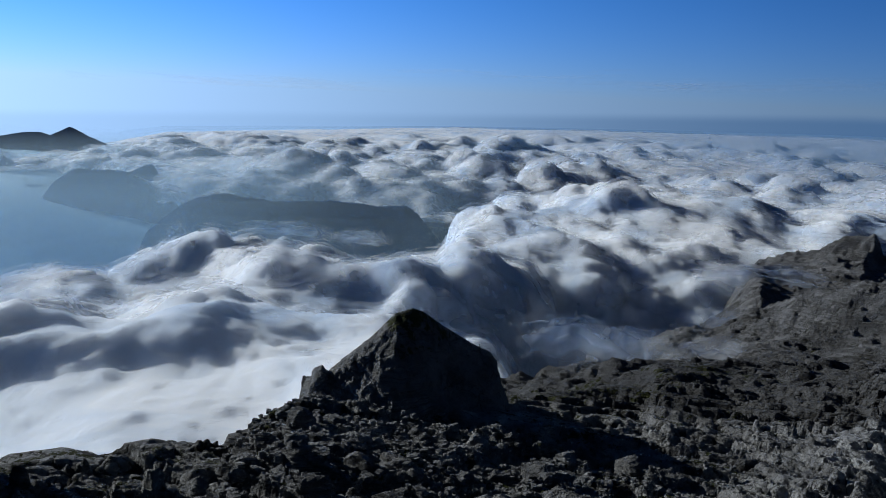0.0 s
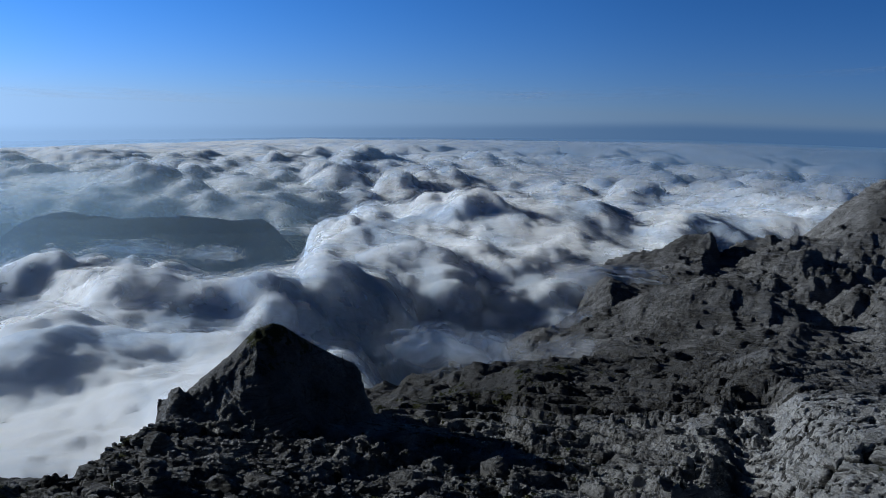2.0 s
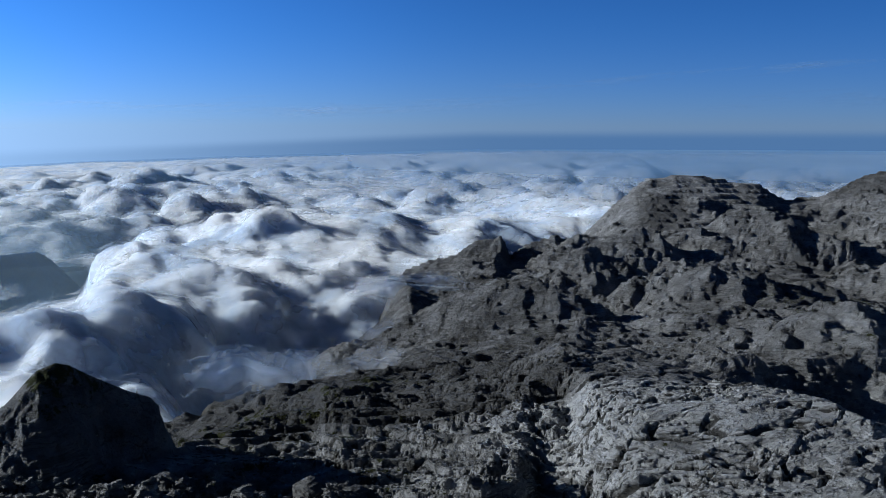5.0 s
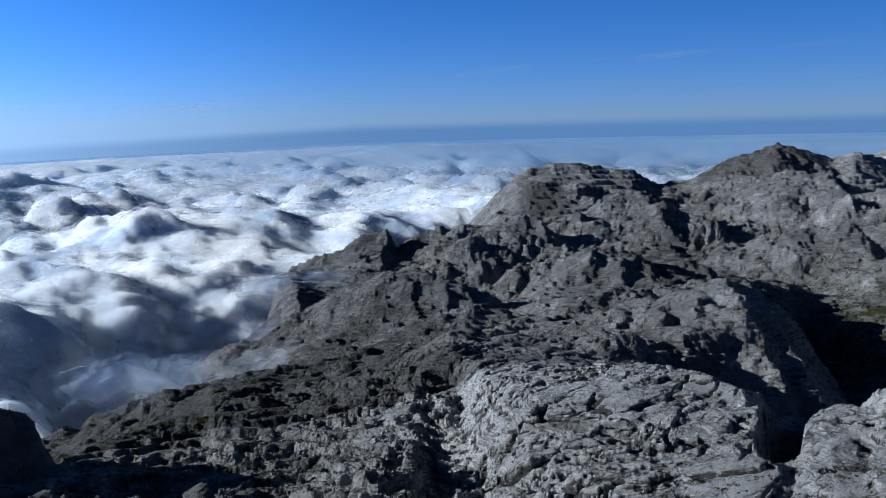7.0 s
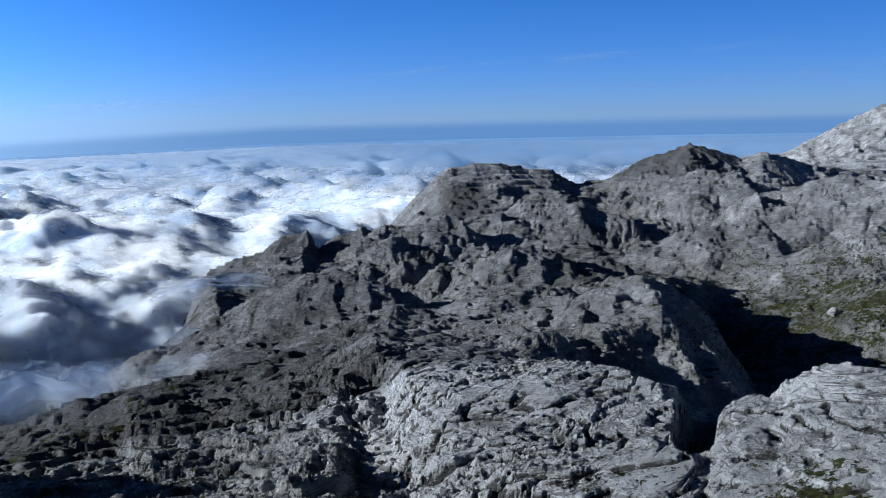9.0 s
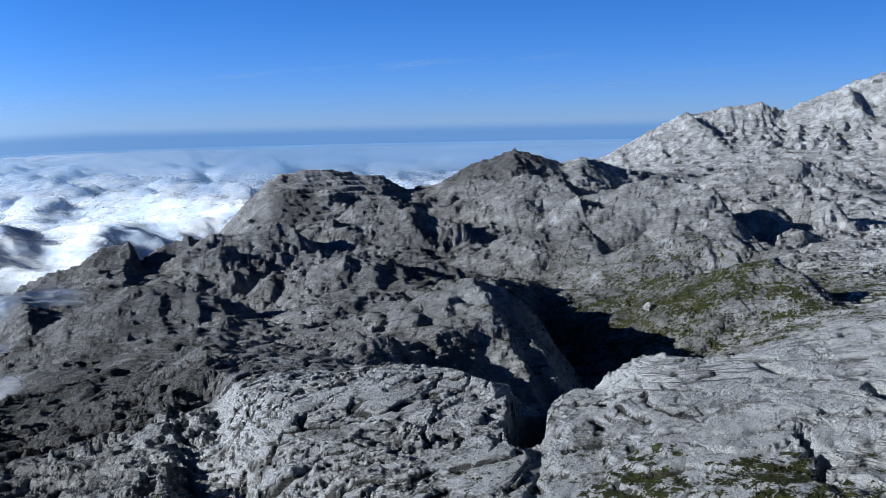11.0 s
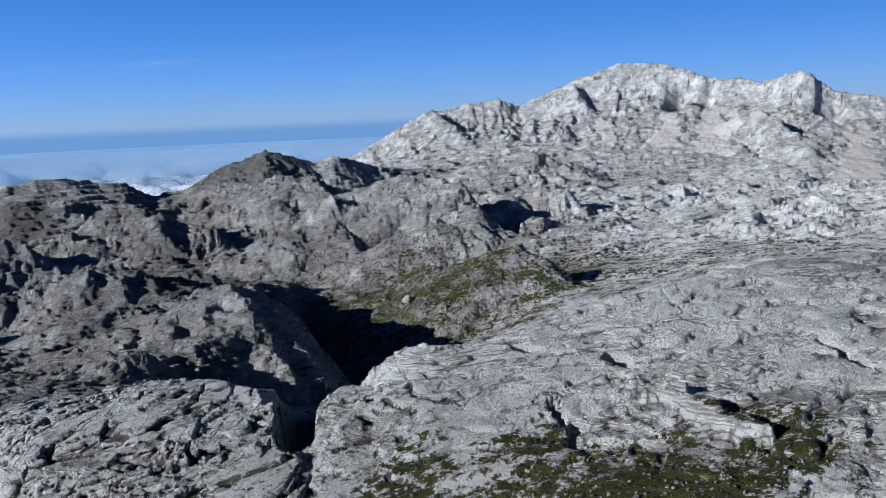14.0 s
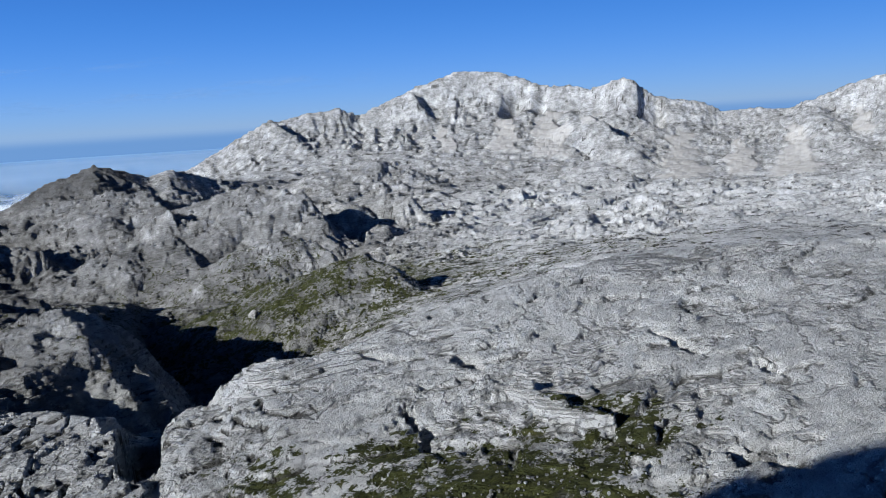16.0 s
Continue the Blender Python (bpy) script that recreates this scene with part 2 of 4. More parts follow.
    stony = k.math("SUBTRACT", 1.0, k.attr("scree"), True)
    tone = k.mix(stony, gravel, tone)
    big = k.noise(0.16, 10.0, 0.72, grainy)
    rough = k.noise(0.9, 12.0, 0.8, grainy)
    n = k.bump(k.math("MULTIPLY", big, stony), 0.8, 2.6)
    n = k.bump(k.math("MULTIPLY", rough, stony), 1.0, 1.9, n)
    n = k.bump(k.math("MULTIPLY", dark, stony), 0.8, 0.9, n)
    return k.done(k.surface(tone, 0.92, n, 0.12))


ROCK = rock_material()


def hazed_forest_material():
    k = Nodes("hazed_forest")
    # woods far off: the blue of aerial haze is mixed into their base colour
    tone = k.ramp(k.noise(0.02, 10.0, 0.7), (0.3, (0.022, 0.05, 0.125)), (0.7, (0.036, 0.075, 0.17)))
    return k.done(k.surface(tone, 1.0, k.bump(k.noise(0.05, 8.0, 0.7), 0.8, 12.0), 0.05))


HAZED_FOREST = hazed_forest_material()


def cloud_material(name, thin, scale=0.018, most=0.7, soft=0.34, dull=1.0, spread=17.0):
    """Cloud: light wanders far inside it, so its shading turns softly from light to shade."""
    k = Nodes(name)
    n1 = k.noise(0.012, 5.0, 0.55, None, 0.8)
    white = k.ramp(n1, (0.36, (0.58 * dull, 0.68 * dull, 0.82 * dull)), (0.5, (0.84 * dull, 0.89 * dull, 0.95 * dull)), (0.6, (0.94 * dull, 0.957 * dull, 0.975 * dull)))
    # light spreads widely inside the cloud
    d = k.n.new("ShaderNodeSubsurfaceScattering")
    d.falloff = "BURLEY"
    d.inputs["Scale"].default_value = spread
    d.inputs["Radius"].default_value = (1.0, 1.0, 1.0)
    k.put(d.inputs["Color"], white)
    s = k.n.new("ShaderNodeBsdfTranslucent")
    k.put(s.inputs["Color"], white)
    m = k.n.new("ShaderNodeMixShader")
    m.inputs[0].default_value = 0.45 if thin else 0.3
    k.l.new(d.outputs[0], m.inputs[1])
    k.l.new(s.outputs[0], m.inputs[2])
    n = k.bump(k.noise(0.05, 5.0, 0.55), 0.25, 6.0)
    lift = k.n.new("ShaderNodeVectorMath")
    lift.operation = "MULTIPLY_ADD"
    k.l.new(n, lift.inputs[0])
    lift.inputs[1].default_value = (0.72, 0.72, 0.72)
    lift.inputs[2].default_value = bearing(SUN_AZ, 0, 0.35) + Vector((0, 0, soft))
    unit = k.n.new("ShaderNodeVectorMath")
    unit.operation = "NORMALIZE"
    k.l.new(lift.outputs[0], unit.inputs[0])
    for node in (d, s):
        k.l.new(unit.outputs[0], node.inputs["Normal"])
    clear = k.n.new("ShaderNodeBsdfTransparent")
    a = k.n.new("ShaderNodeMixShader")
    body = k.attr("body")
    if thin:
        wisps = k.math("ADD", body, k.math("MULTIPLY", k.math("SUBTRACT", k.noise(scale, 3.5, 0.55), 0.5), 1.8))
        if most:
            body = k.ramp(wisps, (0.25, 0.0), (1.0, most))
        else:
            body = k.math("MULTIPLY", body, k.ramp(k.noise(scale, 4.0, 0.55), (0.3, 0.35), (0.65, 1.0)), True)
    k.l.new(body, a.inputs[0])
    k.l.new(clear.outputs[0], a.inputs[1])
    k.l.new(m.outputs[0], a.inputs[2])
    return k.done(a.outputs[0])


CLOUD = cloud_material("cloud", False, soft=0.46, dull=1.0)
SEA = cloud_material("cloud_sea", False, soft=0.4, dull=1.0, spread=45.0)
WISP = cloud_material("cloud_wisp", True, 0.035, 0.5)
MIST = cloud_material("mist", True, 0.045, 0.0)

# ---- the land: crest lines as (heading, elevation angle from the summit, distance) ----
FOOT = [(-59.02, -26.72, 45), (-9.84, -26.72, 45), (14.78, -26.36, 68), (29.7, -26.29, 70), (44.51, -26.35, 62), (59.29, -26.48, 58), (88.79, -26.98, 51), (128.13, -26.98, 46)]
LIP = [(-59.02, -22.79, 80), (-28.03, -22.2, 84), (-24.49, -22, 84), (-22.52, -22.59, 80), (-18, -22.1, 84), (-14.26, -22.69, 80),
       (-13.18, -21.51, 84), (-10.52, -20.52, 90), (-8.85, -20.03, 96), (4.83, -19.75, 122), (8.78, -18.67, 146), (13.98, -17.71, 172),
       (14.78, -16.43, 190), (19.9, -16.43, 200), (22.67, -17.12, 170), (26.69, -19.04, 125), (30.31, -21.66, 90), (32.41, -19.76, 97), (36.25, -18.01, 98),
       (42.34, -16.29, 105), (47.46, -16.15, 105), (50.62, -17.16, 98), (51.6, -19.93, 84), (52.9, -20.5, 85), (53.8, -19.0, 89), (55.2, -17.7, 93), (57.2, -17.5, 95)]
LIP += [(58.5, -15.9, 100), (59.8, -15.2, 101), (61.93, -14.99, 98), (65.76, -14.63, 98), (68.51, -13.77, 101), (73.45, -12.23, 108), (78.26, -11.15, 112),
        (84.26, -9.47, 124), (92.72, -8.79, 126), (103.54, -8.29, 126), (128.13, -8.29, 126)]
DIP = [(-59.02, -60, 160), (-11.8, -55, 170), (5.92, -45, 190), (10.82, -29.7, 215), (14.78, -19.87, 235), (17.74, -17.12, 240), (21.68, -16.83, 205), (25.68, -16.79, 160), (29.7, -16.55, 130),
       (35.66, -15.54, 140), (39.59, -15.48, 148), (43.52, -15.81, 158), (47.46, -16.74, 168), (50.42, -17.75, 180), (54.35, -18.57, 214), (58.3, -17.82, 215), (65.17, -16.49, 218), (74.04, -13.21, 225),
       (83.87, -10.16, 230), (93.71, -9.47, 240), (128.13, -9.08, 250)]
MID = [(-59.02, -60, 300), (5.92, -50, 300), (11.81, -33.64, 290), (15.77, -19.87, 280), (19.71, -15.94, 262), (25.38, -14.24, 196), (30.91, -12.31, 174), (36.25, -12.79, 188),
       (40.08, -13.52, 186), (43.72, -14.2, 186), (45.2, -16.0, 186), (48, -16.2, 192), (50.91, -16.6, 204), (53.86, -17.39, 236), (56.32, -16.04, 272),
       (59.29, -14.68, 290), (65.17, -13.64, 300), (74.04, -11.64, 320), (83.87, -9.18, 350), (93.71, -8.29, 380), (128.13, -7.9, 420)]
HOLLOW = [(-59.02, -60, 420), (5.92, -52, 420), (11.81, -35.6, 400), (15.77, -18.89, 360), (19.71, -14.37, 350), (25.68, -13.35, 300), (30.71, -12.8, 250), (35.66, -13.08, 240), (42.54, -12.16, 226),
          (46.47, -10.73, 228), (48.74, -10.16, 233), (50.81, -10.97, 240), (52, -13.04, 250), (53.37, -14.63, 320), (57.31, -11.92, 390), (65.17, -10.99, 425), (74.04, -9.87, 450),
          (83.87, -8.39, 500), (93.71, -7.51, 540), (128.13, -7.31, 600)]
KNOB = [(-59.02, -60, 560), (7.9, -50, 560), (13.79, -23.8, 500), (16.76, -14.46, 440), (17.54, -13.48, 440), (19.02, -12.3, 440), (20, -11.32, 440), (20.59, -11.13, 440),
        (21.18, -11.62, 440), (21.88, -12.01, 440), (23.17, -11.71, 450), (25.48, -10.21, 470), (28.6, -9.68, 500), (35.66, -9.25, 510), (44.51, -8.64, 520),
        (51.41, -8.81, 530), (59.29, -8.38, 570), (69.1, -7.47, 660), (78.95, -6.92, 720), (93.71, -5.93, 800), (128.13, -5.34, 860)]
TEETH = [(-59.02, -60, 760), (11.81, -50, 740), (16.76, -17.9, 700), (20.3, -9.26, 650), (23.27, -8.26, 650), (24.88, -7.26, 650), (26.39, -6.85, 650), (27.09, -7.63, 650),
         (28.7, -7.41, 660), (30.2, -6.91, 670), (32.7, -6.87, 690), (39.59, -6.33, 720), (49.43, -5.74, 760), (59.29, -5.82, 820), (74.04, -5.7, 920),
         (93.71, -5.0, 1000), (128.13, -2.39, 1100)]
DOME = [(-59.02, -50, 1000), (14.78, -45, 960), (23.67, -19.87, 900), (29.7, -7.99, 880), (31.31, -7.38, 880), (32.9, -6.57, 890), (33.69, -5.59, 895), (34.38, -4.71, 900), (35.26, -3.74, 900),
        (36.25, -3.15, 905), (38.51, -3.08, 920), (40.57, -3.19, 930), (42.84, -3.41, 940), (44.31, -4.21, 950), (46.38, -4.04, 960), (48.45, -2.88, 980),
        (51.6, -1.73, 1000), (52.39, -1.93, 1000), (53.77, -2.34, 1010), (54.75, -2.64, 1020), (55.93, -2.26, 1030), (57.8, -2.87, 1060), (64.18, -4.2, 1150), (74.04, -4.1, 1200),
        (82.89, -4.6, 1200), (93.71, -4.8, 1230), (128.13, -2.5, 1260)]
SADDLE = [(-59.02, -50, 1250), (23.67, -29.7, 1150), (33.69, -8.93, 1080), (43.52, -7.06, 1120), (53.37, -4.7, 1180), (57.31, -4.24, 1220), (61.25, -2.8, 1320),
          (67.14, -1.6, 1440), (74.04, -1.1, 1500), (77.97, -1.0, 1510), (82.89, -1.3, 1500), (90.76, -3.0, 1430), (96, -3.0, 1430), (103.54, -1.2, 1470), (128.13, 0.56, 1500)]
SUMMIT = [(-59.02, -39.51, 1700), (29.7, -29.63, 1600), (49.43, -9.08, 1560), (56.91, -3.16, 1560), (57.9, -2.57, 1570), (58.89, -1.89, 1580), (60.76, -0.82, 1600), (62.61, 0.24, 1620),
          (64.87, 0.72, 1640), (66.94, 0.9, 1660), (68.22, 0.4, 1670), (70.09, 1.27, 1690), (71.96, 2.04, 1700), (74.82, 2.92, 1720), (77.28, 2.72, 1720),
          (79.05, 2.23, 1710), (80.04, 1.74, 1700), (82.1, 1.64, 1690), (83.08, 1.25, 1680), (84.26, 1.64, 1650), (85.45, 1.93, 1630)]
SUMMIT += [(86.72, 1.34, 1640), (87.22, 0.75, 1650), (88.3, 0.36, 1660), (90.17, 0.16, 1680), (91.25, -0.52, 1690), (92.92, -0.43, 1690), (95.18, -0.52, 1680),
           (96.46, -0.13, 1660), (98.23, 0.56, 1640), (100.3, 1.15, 1620), (104.53, 2.13, 1600), (112.4, 2.92, 1600), (128.13, 1.54, 1600)]
LINES = [LIP, DIP, MID, HOLLOW, KNOB, TEETH, DOME, SADDLE, SUMMIT]
# how far the ground between the ribs lies below the lines, in degrees
SINK = [0, 0.3, 1.3, 1.5, 1.2, 1.0, 0, 0.3, 0]

RIDGES = []


def crest(line, slope=0.6, lee=1.2, blunt=3.0):
    """A rock rib along bearings (heading, elevation, distance): its fall to the sides, how much steeper it breaks off away from the sun, how blunt its top is."""
    RIDGES.append(([bearing(a, e) * (r / math.cos(radians(e))) for a, e, r in line], slope, lee, blunt))


# unseen summit crag added beside the viewpoint to shade the slabs at its foot
crest([(-40.6, 12.6, 70), (-45.8, 17.4, 62), (-55.0, 24.0, 55), (-70.0, 28.0, 50)], 3.2, 0.0, 1.0)
# the spur beside the dark gully, and the blocks at its head
crest([(22.5, -15.6, 230), (26.0, -15.2, 200), (28.6, -16.0, 165), (29.2, -17.6, 135), (28.6, -19.6, 112), (27.6, -22.0, 92)], 0.3, 5.0, 2.0)
crest([(32.3, -16.5, 142), (33.9, -15.8, 146), (35.1, -16.2, 148)], 0.7, 2.2, 1.5)
crest([(34.9, -15.8, 165), (36.4, -15.1, 168), (39.4, -14.5, 171), (41.7, -13.8, 174), (43.4, -13.7, 177)], 0.45, 2.6, 2.0)
crest([(52.3, -16.5, 212), (53.3, -16.3, 214), (54.4, -16.9, 214)], 0.6, 1.5, 1.5)
# hump that shades the hollow
crest([(43.6, -12.3, 235), (45.4, -11.4, 236), (47.2, -10.7, 240), (48.9, -10.3, 243), (50.3, -10.5, 246), (51.0, -11.2, 244), (51.4, -12.4, 240)], 0.5, 2.2, 3.0)
# the dome and the ledges on its flank
crest([(35.0, -4.3, 880), (36.3, -3.35, 895), (37.8, -2.95, 905), (39.6, -3.05, 915), (41.2, -3.3, 925), (42.4, -3.35, 930)], 1.2, 0.6, 12.0)
crest([(34.6, -6.2, 790), (37.0, -5.2, 800), (39.5, -5.0, 810), (42.0, -5.2, 815)], 0.8, 0.6, 4.0)
# knob, ledge and teeth along the edge above the clouds
crest([(17.6, -13.5, 440), (19.2, -12.2, 440), (20.1, -11.3, 440), (20.7, -10.95, 440), (21.5, -11.9, 440)], 1.0, 0.8, 2.0)
crest([(14.7, -16.5, 188), (16.2, -16.2, 192), (19.6, -16.3, 198)], 0.5, 0.8, 1.0)
crest([(23.8, -8.2, 650), (25.1, -7.2, 650), (26.7, -6.85, 650)], 0.9, 2.5, 3.0)
crest([(28.6, -7.3, 660), (30.3, -6.85, 668), (31.4, -7.3, 672)], 0.8, 1.5, 4.0)
# broken hills behind
crest([(26.8, -14.1, 270), (29.5, -12.9, 276), (32.2, -12.1, 282), (34.9, -12.4, 284), (37.2, -13.1, 280)], 0.45, 1.2, 3.0)
crest([(23.5, -11.2, 372), (25.1, -10.5, 366), (26.9, -9.8, 360), (28.5, -9.6, 352), (30.7, -10.3, 346), (33.2, -11.3, 342)], 0.5, 2.2, 4.0)
crest([(29.4, -9.4, 480), (30.7, -8.5, 490), (33.0, -7.7, 500), (35.7, -7.9, 505), (38.7, -7.7, 510), (39.6, -8.3, 505)], 0.5, 1.5, 4.0)
crest([(37.3, -9.6, 415), (38.7, -8.8, 420), (41.3, -8.2, 425), (43.1, -8.5, 428), (44.8, -9.5, 426)], 0.45, 1.4, 4.0)
crest([(45.0, -9.5, 440), (46.4, -9.0, 440), (47.6, -9.4, 440)], 0.6, 1.6, 3.0)
crest([(39.0, -11.6, 300), (41.5, -10.9, 310), (43.6, -11.2, 312)], 0.4, 1.2, 3.0)
crest([(31.3, -7.4, 640), (33.8, -6.6, 650), (35.7, -6.3, 655), (37.0, -6.8, 650)], 0.5, 1.5, 5.0)
crest([(37.8, -7.4, 690), (39.8, -6.3, 690), (41.6, -5.8, 695), (43.5, -6.3, 690), (44.8, -7.2, 680)], 0.5, 1.2, 5.0)
crest([(42.7, -4.6, 720), (44.8, -5.2, 700), (46.9, -6.0, 690), (47.9, -7.2, 670)], 0.55, 1.6, 5.0)
crest([(48.6, -5.6, 780), (50.0, -4.4, 785), (52.3, -3.3, 790), (54.3, -3.4, 790), (55.7, -4.3, 780)], 0.55, 1.7, 6.0)
crest([(56.2, -4.9, 740), (58.2, -4.1, 735), (60.4, -3.7, 730), (62.3, -3.7, 720), (63.6, -4.3, 700), (64.2, -5.6, 670), (65.0, -6.9, 640)], 0.5, 2.4, 6.0)
crest([(48.9, -8.5, 560), (51.3, -7.4, 565), (53.6, -6.5, 570), (55.7, -6.4, 570), (56.6, -7.8, 550)], 0.5, 1.6, 4.0)
crest([(58.4, -8.7, 520), (60.3, -7.5, 530), (63.1, -7.0, 540), (64.6, -7.7, 530)], 0.5, 1.6, 4.0)
crest([(67.0, -5.6, 760), (69.0, -5.0, 780), (71.0, -5.3, 770), (72.0, -6.0, 750)], 0.5, 1.4, 4.0)
crest([(65.4, -9.6, 372), (66.8, -8.9, 375), (67.9, -8.7, 376), (69.3, -9.5, 372)], 0.35, 1.6, 2.0)
# mountain: buttress below the horn, spurs and shelves
crest([(83.0, -0.4, 1480), (84.8, -1.6, 1380), (86.0, -3.2, 1290), (86.6, -5.2, 1200)], 0.55, 2.0, 12.0)
crest([(61.7, -4.6, 1080), (65.1, -3.4, 1110), (68.5, -2.6, 1140), (71.0, -3.2, 1130)], 0.4, 0.9, 12.0)
crest([(76.0, -4.9, 1120), (78.5, -4.3, 1150), (81.5, -3.6, 1180), (83.5, -3.4, 1180)], 0.4, 1.0, 12.0)
crest([(62.5, 0.3, 1590), (64.0, -1.0, 1500), (65.2, -2.2, 1400)], 0.55, 1.3, 10.0)
crest([(71.8, 1.6, 1660), (72.6, 0.2, 1600), (73.6, -0.9, 1540)], 0.6, 1.8, 8.0)
crest([(91.3, -1.4, 1620), (92.0, -2.6, 1480), (92.6, -3.6, 1380)], 0.4, 0.8, 10.0)
crest([(96.5, -0.6, 1600), (98.0, -2.0, 1440), (99.5, -3.4, 1300)], 0.4, 0.8, 10.0)


def raise_ridges(x, y, z):
    """Lift the ground to the ribs that stand on it."""
    ax, ay = -math.sin(radians(SUN_AZ)), -math.cos(radians(SUN_AZ))
    for line, slope, lee, blunt in RIDGES:
        reach = 10 + 0.2 * max(p.length for p in line)
        lo_x, hi_x = min(p.x for p in line) - reach, max(p.x for p in line) + reach
        lo_y, hi_y = min(p.y for p in line) - reach, max(p.y for p in line) + reach
        spot = np.nonzero((x > lo_x) & (x < hi_x) & (y > lo_y) & (y < hi_y))
        if not len(spot[0]):
            continue
        px, py = x[spot], y[spot]
        best = np.full(px.shape, -1e4)
        for a, b in zip(line[:-1], line[1:]):
            ux, uy = b.x - a.x, b.y - a.y
            t = np.clip(((px - a.x) * ux + (py - a.y) * uy) / (ux * ux + uy * uy), 0, 1)
            ox, oy = px - a.x - t * ux, py - a.y - t * uy
            d = np.hypot(ox, oy)
            off = np.clip((ox * ax + oy * ay) / (d + 0.01), 0, 1)
            best = np.maximum(best, a.z + t * (b.z - a.z) - slope * (1 + lee * off) * (np.sqrt(d * d + blunt * blunt) - blunt))
        gap = z[spot] - best
        z[spot] = 0.5 * (z[spot] + best + np.sqrt(gap * gap + blunt * blunt * 0.3))
    return z




TAB_AZ = np.arange(-180.0, 180.1, 0.2)
TAB_LR = np.linspace(math.log(0.02), math.log(30.0), 60).tolist() + np.linspace(math.log(30.2), math.log(2700.0), 1500).tolist()


def land_table():
    """Height of the bare land form over headings and distances."""
    w = TAB_AZ
    rise = 3.0 * np.exp(-((np.abs(w) - 165) / 50) ** 2)
    foot = along(FOOT, w, 2)
    dist = [np.full_like(w, v) for v in (0.02, 3.0, 9.0, 26.0)]
    high = [np.full_like(w, -1.75), -2.0 + 0.9 * rise, -8.0 + 3 * rise, -18.5 + 3 * rise]
    dist.append(foot)
    high.append(-0.505 * foot)
    for line, sink in zip(LINES, SINK):
        d = along(line, w, 2)
        h = np.maximum(-420.0, d * np.tan(np.radians(along(line, w, 1) - sink * smooth(21, 27, w) * smooth(72, 62, w))))
        if line is SUMMIT:
            # cliff foot at two thirds of the way up to the crest
            dist.append(dist[-1] + 0.72 * np.maximum(30, d - dist[-1]))
            high.append(high[-1] + 0.42 * (h - high[-1]))
        dist.append(np.maximum(d, dist[-1] * 1.03))
        high.append(h)
    dist.append(dist[-1] * 1.35)
    high.append(np.maximum(-420.0, high[-1] - 260))
    dist.append(dist[-1] * 2.2)
    high.append(np.full_like(w, -420.0))
    rr = np.exp(np.array(TAB_LR))
    z = np.empty((len(w), len(rr)))
    for i in range(len(w)):
        z[i] = np.interp(rr, [d[i] for d in dist], [h[i] for h in high])
    return z


TABLE = land_table()
TAB_L = np.array(TAB_LR)


def land_base(az, r):
    """Bare height at any heading and distance, from the table."""
    w = (az + 180) % 360 - 180
    fi = np.clip((w + 180) / 0.2, 0, len(TAB_AZ) - 1.001)
    fj = np.clip(np.interp(np.log(r), TAB_L, np.arange(len(TAB_L))), 0, len(TAB_L) - 1.001)
    i, j = fi.astype(int), fj.astype(int)
    p, q = fi - i, fj - j
    return (TABLE[i, j] * (1 - p) + TABLE[i + 1, j] * p) * (1 - q) + (TABLE[i, j + 1] * (1 - p) + TABLE[i + 1, j + 1] * p) * q


def ledges(z, tilt, step, sharp):
    """Pull heights on to benches that dip by the field tilt."""
    b = (z + tilt) / step
    f = b - np.floor(b)
    g = np.floor(b) + smooth(0.5 - sharp, 0.5 + sharp, f)
    return g * step - tilt


def turned(x, y, heading, long, wide):
    """Coordinates along and across a heading, in units of long and wide."""
    s, c = math.sin(radians(heading)), math.cos(radians(heading))
    return (x * s + y * c) / long, (x * c - y * s) / wide


def channel(az0, r0, az1, r1, wide, deep):
    """A gap cut between two places given by heading and distance."""
    p, q = bearing(az0, 0, r0), bearing(az1, 0, r1)
    return p.x, p.y, q.x, q.y, wide, deep


def cleft(az0, el0, az1, el1, wide, deep):
    """A cleft in the near slabs between two bearings."""
    p, q = [bearing(a, e) * (24.6 / math.sin(radians(-e))) for a, e in ((az0, el0), (az1, el1))]
    return p.x, p.y, q.x, q.y, wide, deep


CLEFTS = [channel(52.3, 84, 52.9, 126, 2.5, 7.0), channel(31.2, 84, 30.4, 140, 6.0, 3.5), cleft(76.4, -17.7, 78.2, -17.9, 0.8, -1.1), cleft(78.4, -18.4, 83.4, -19.9, 0.9, -1.2), cleft(70.0, -17.4, 70.5, -18.6, 0.55, 1.3),
          cleft(71.6, -18.7, 71.0, -19.6, 0.7, 1.5), cleft(68.0, -14.7, 68.9, -14.9, 1.2, 1.6), cleft(74.0, -15.6, 75.2, -16.1, 0.9, 1.6),
          cleft(92.0, -21.4, 96.0, -22.2, 0.9, 1.8), cleft(93.4, -17.1, 94.4, -17.5, 0.8, 1.4), cleft(87, -15.3, 90, -16.4, 0.7, 1.4)]


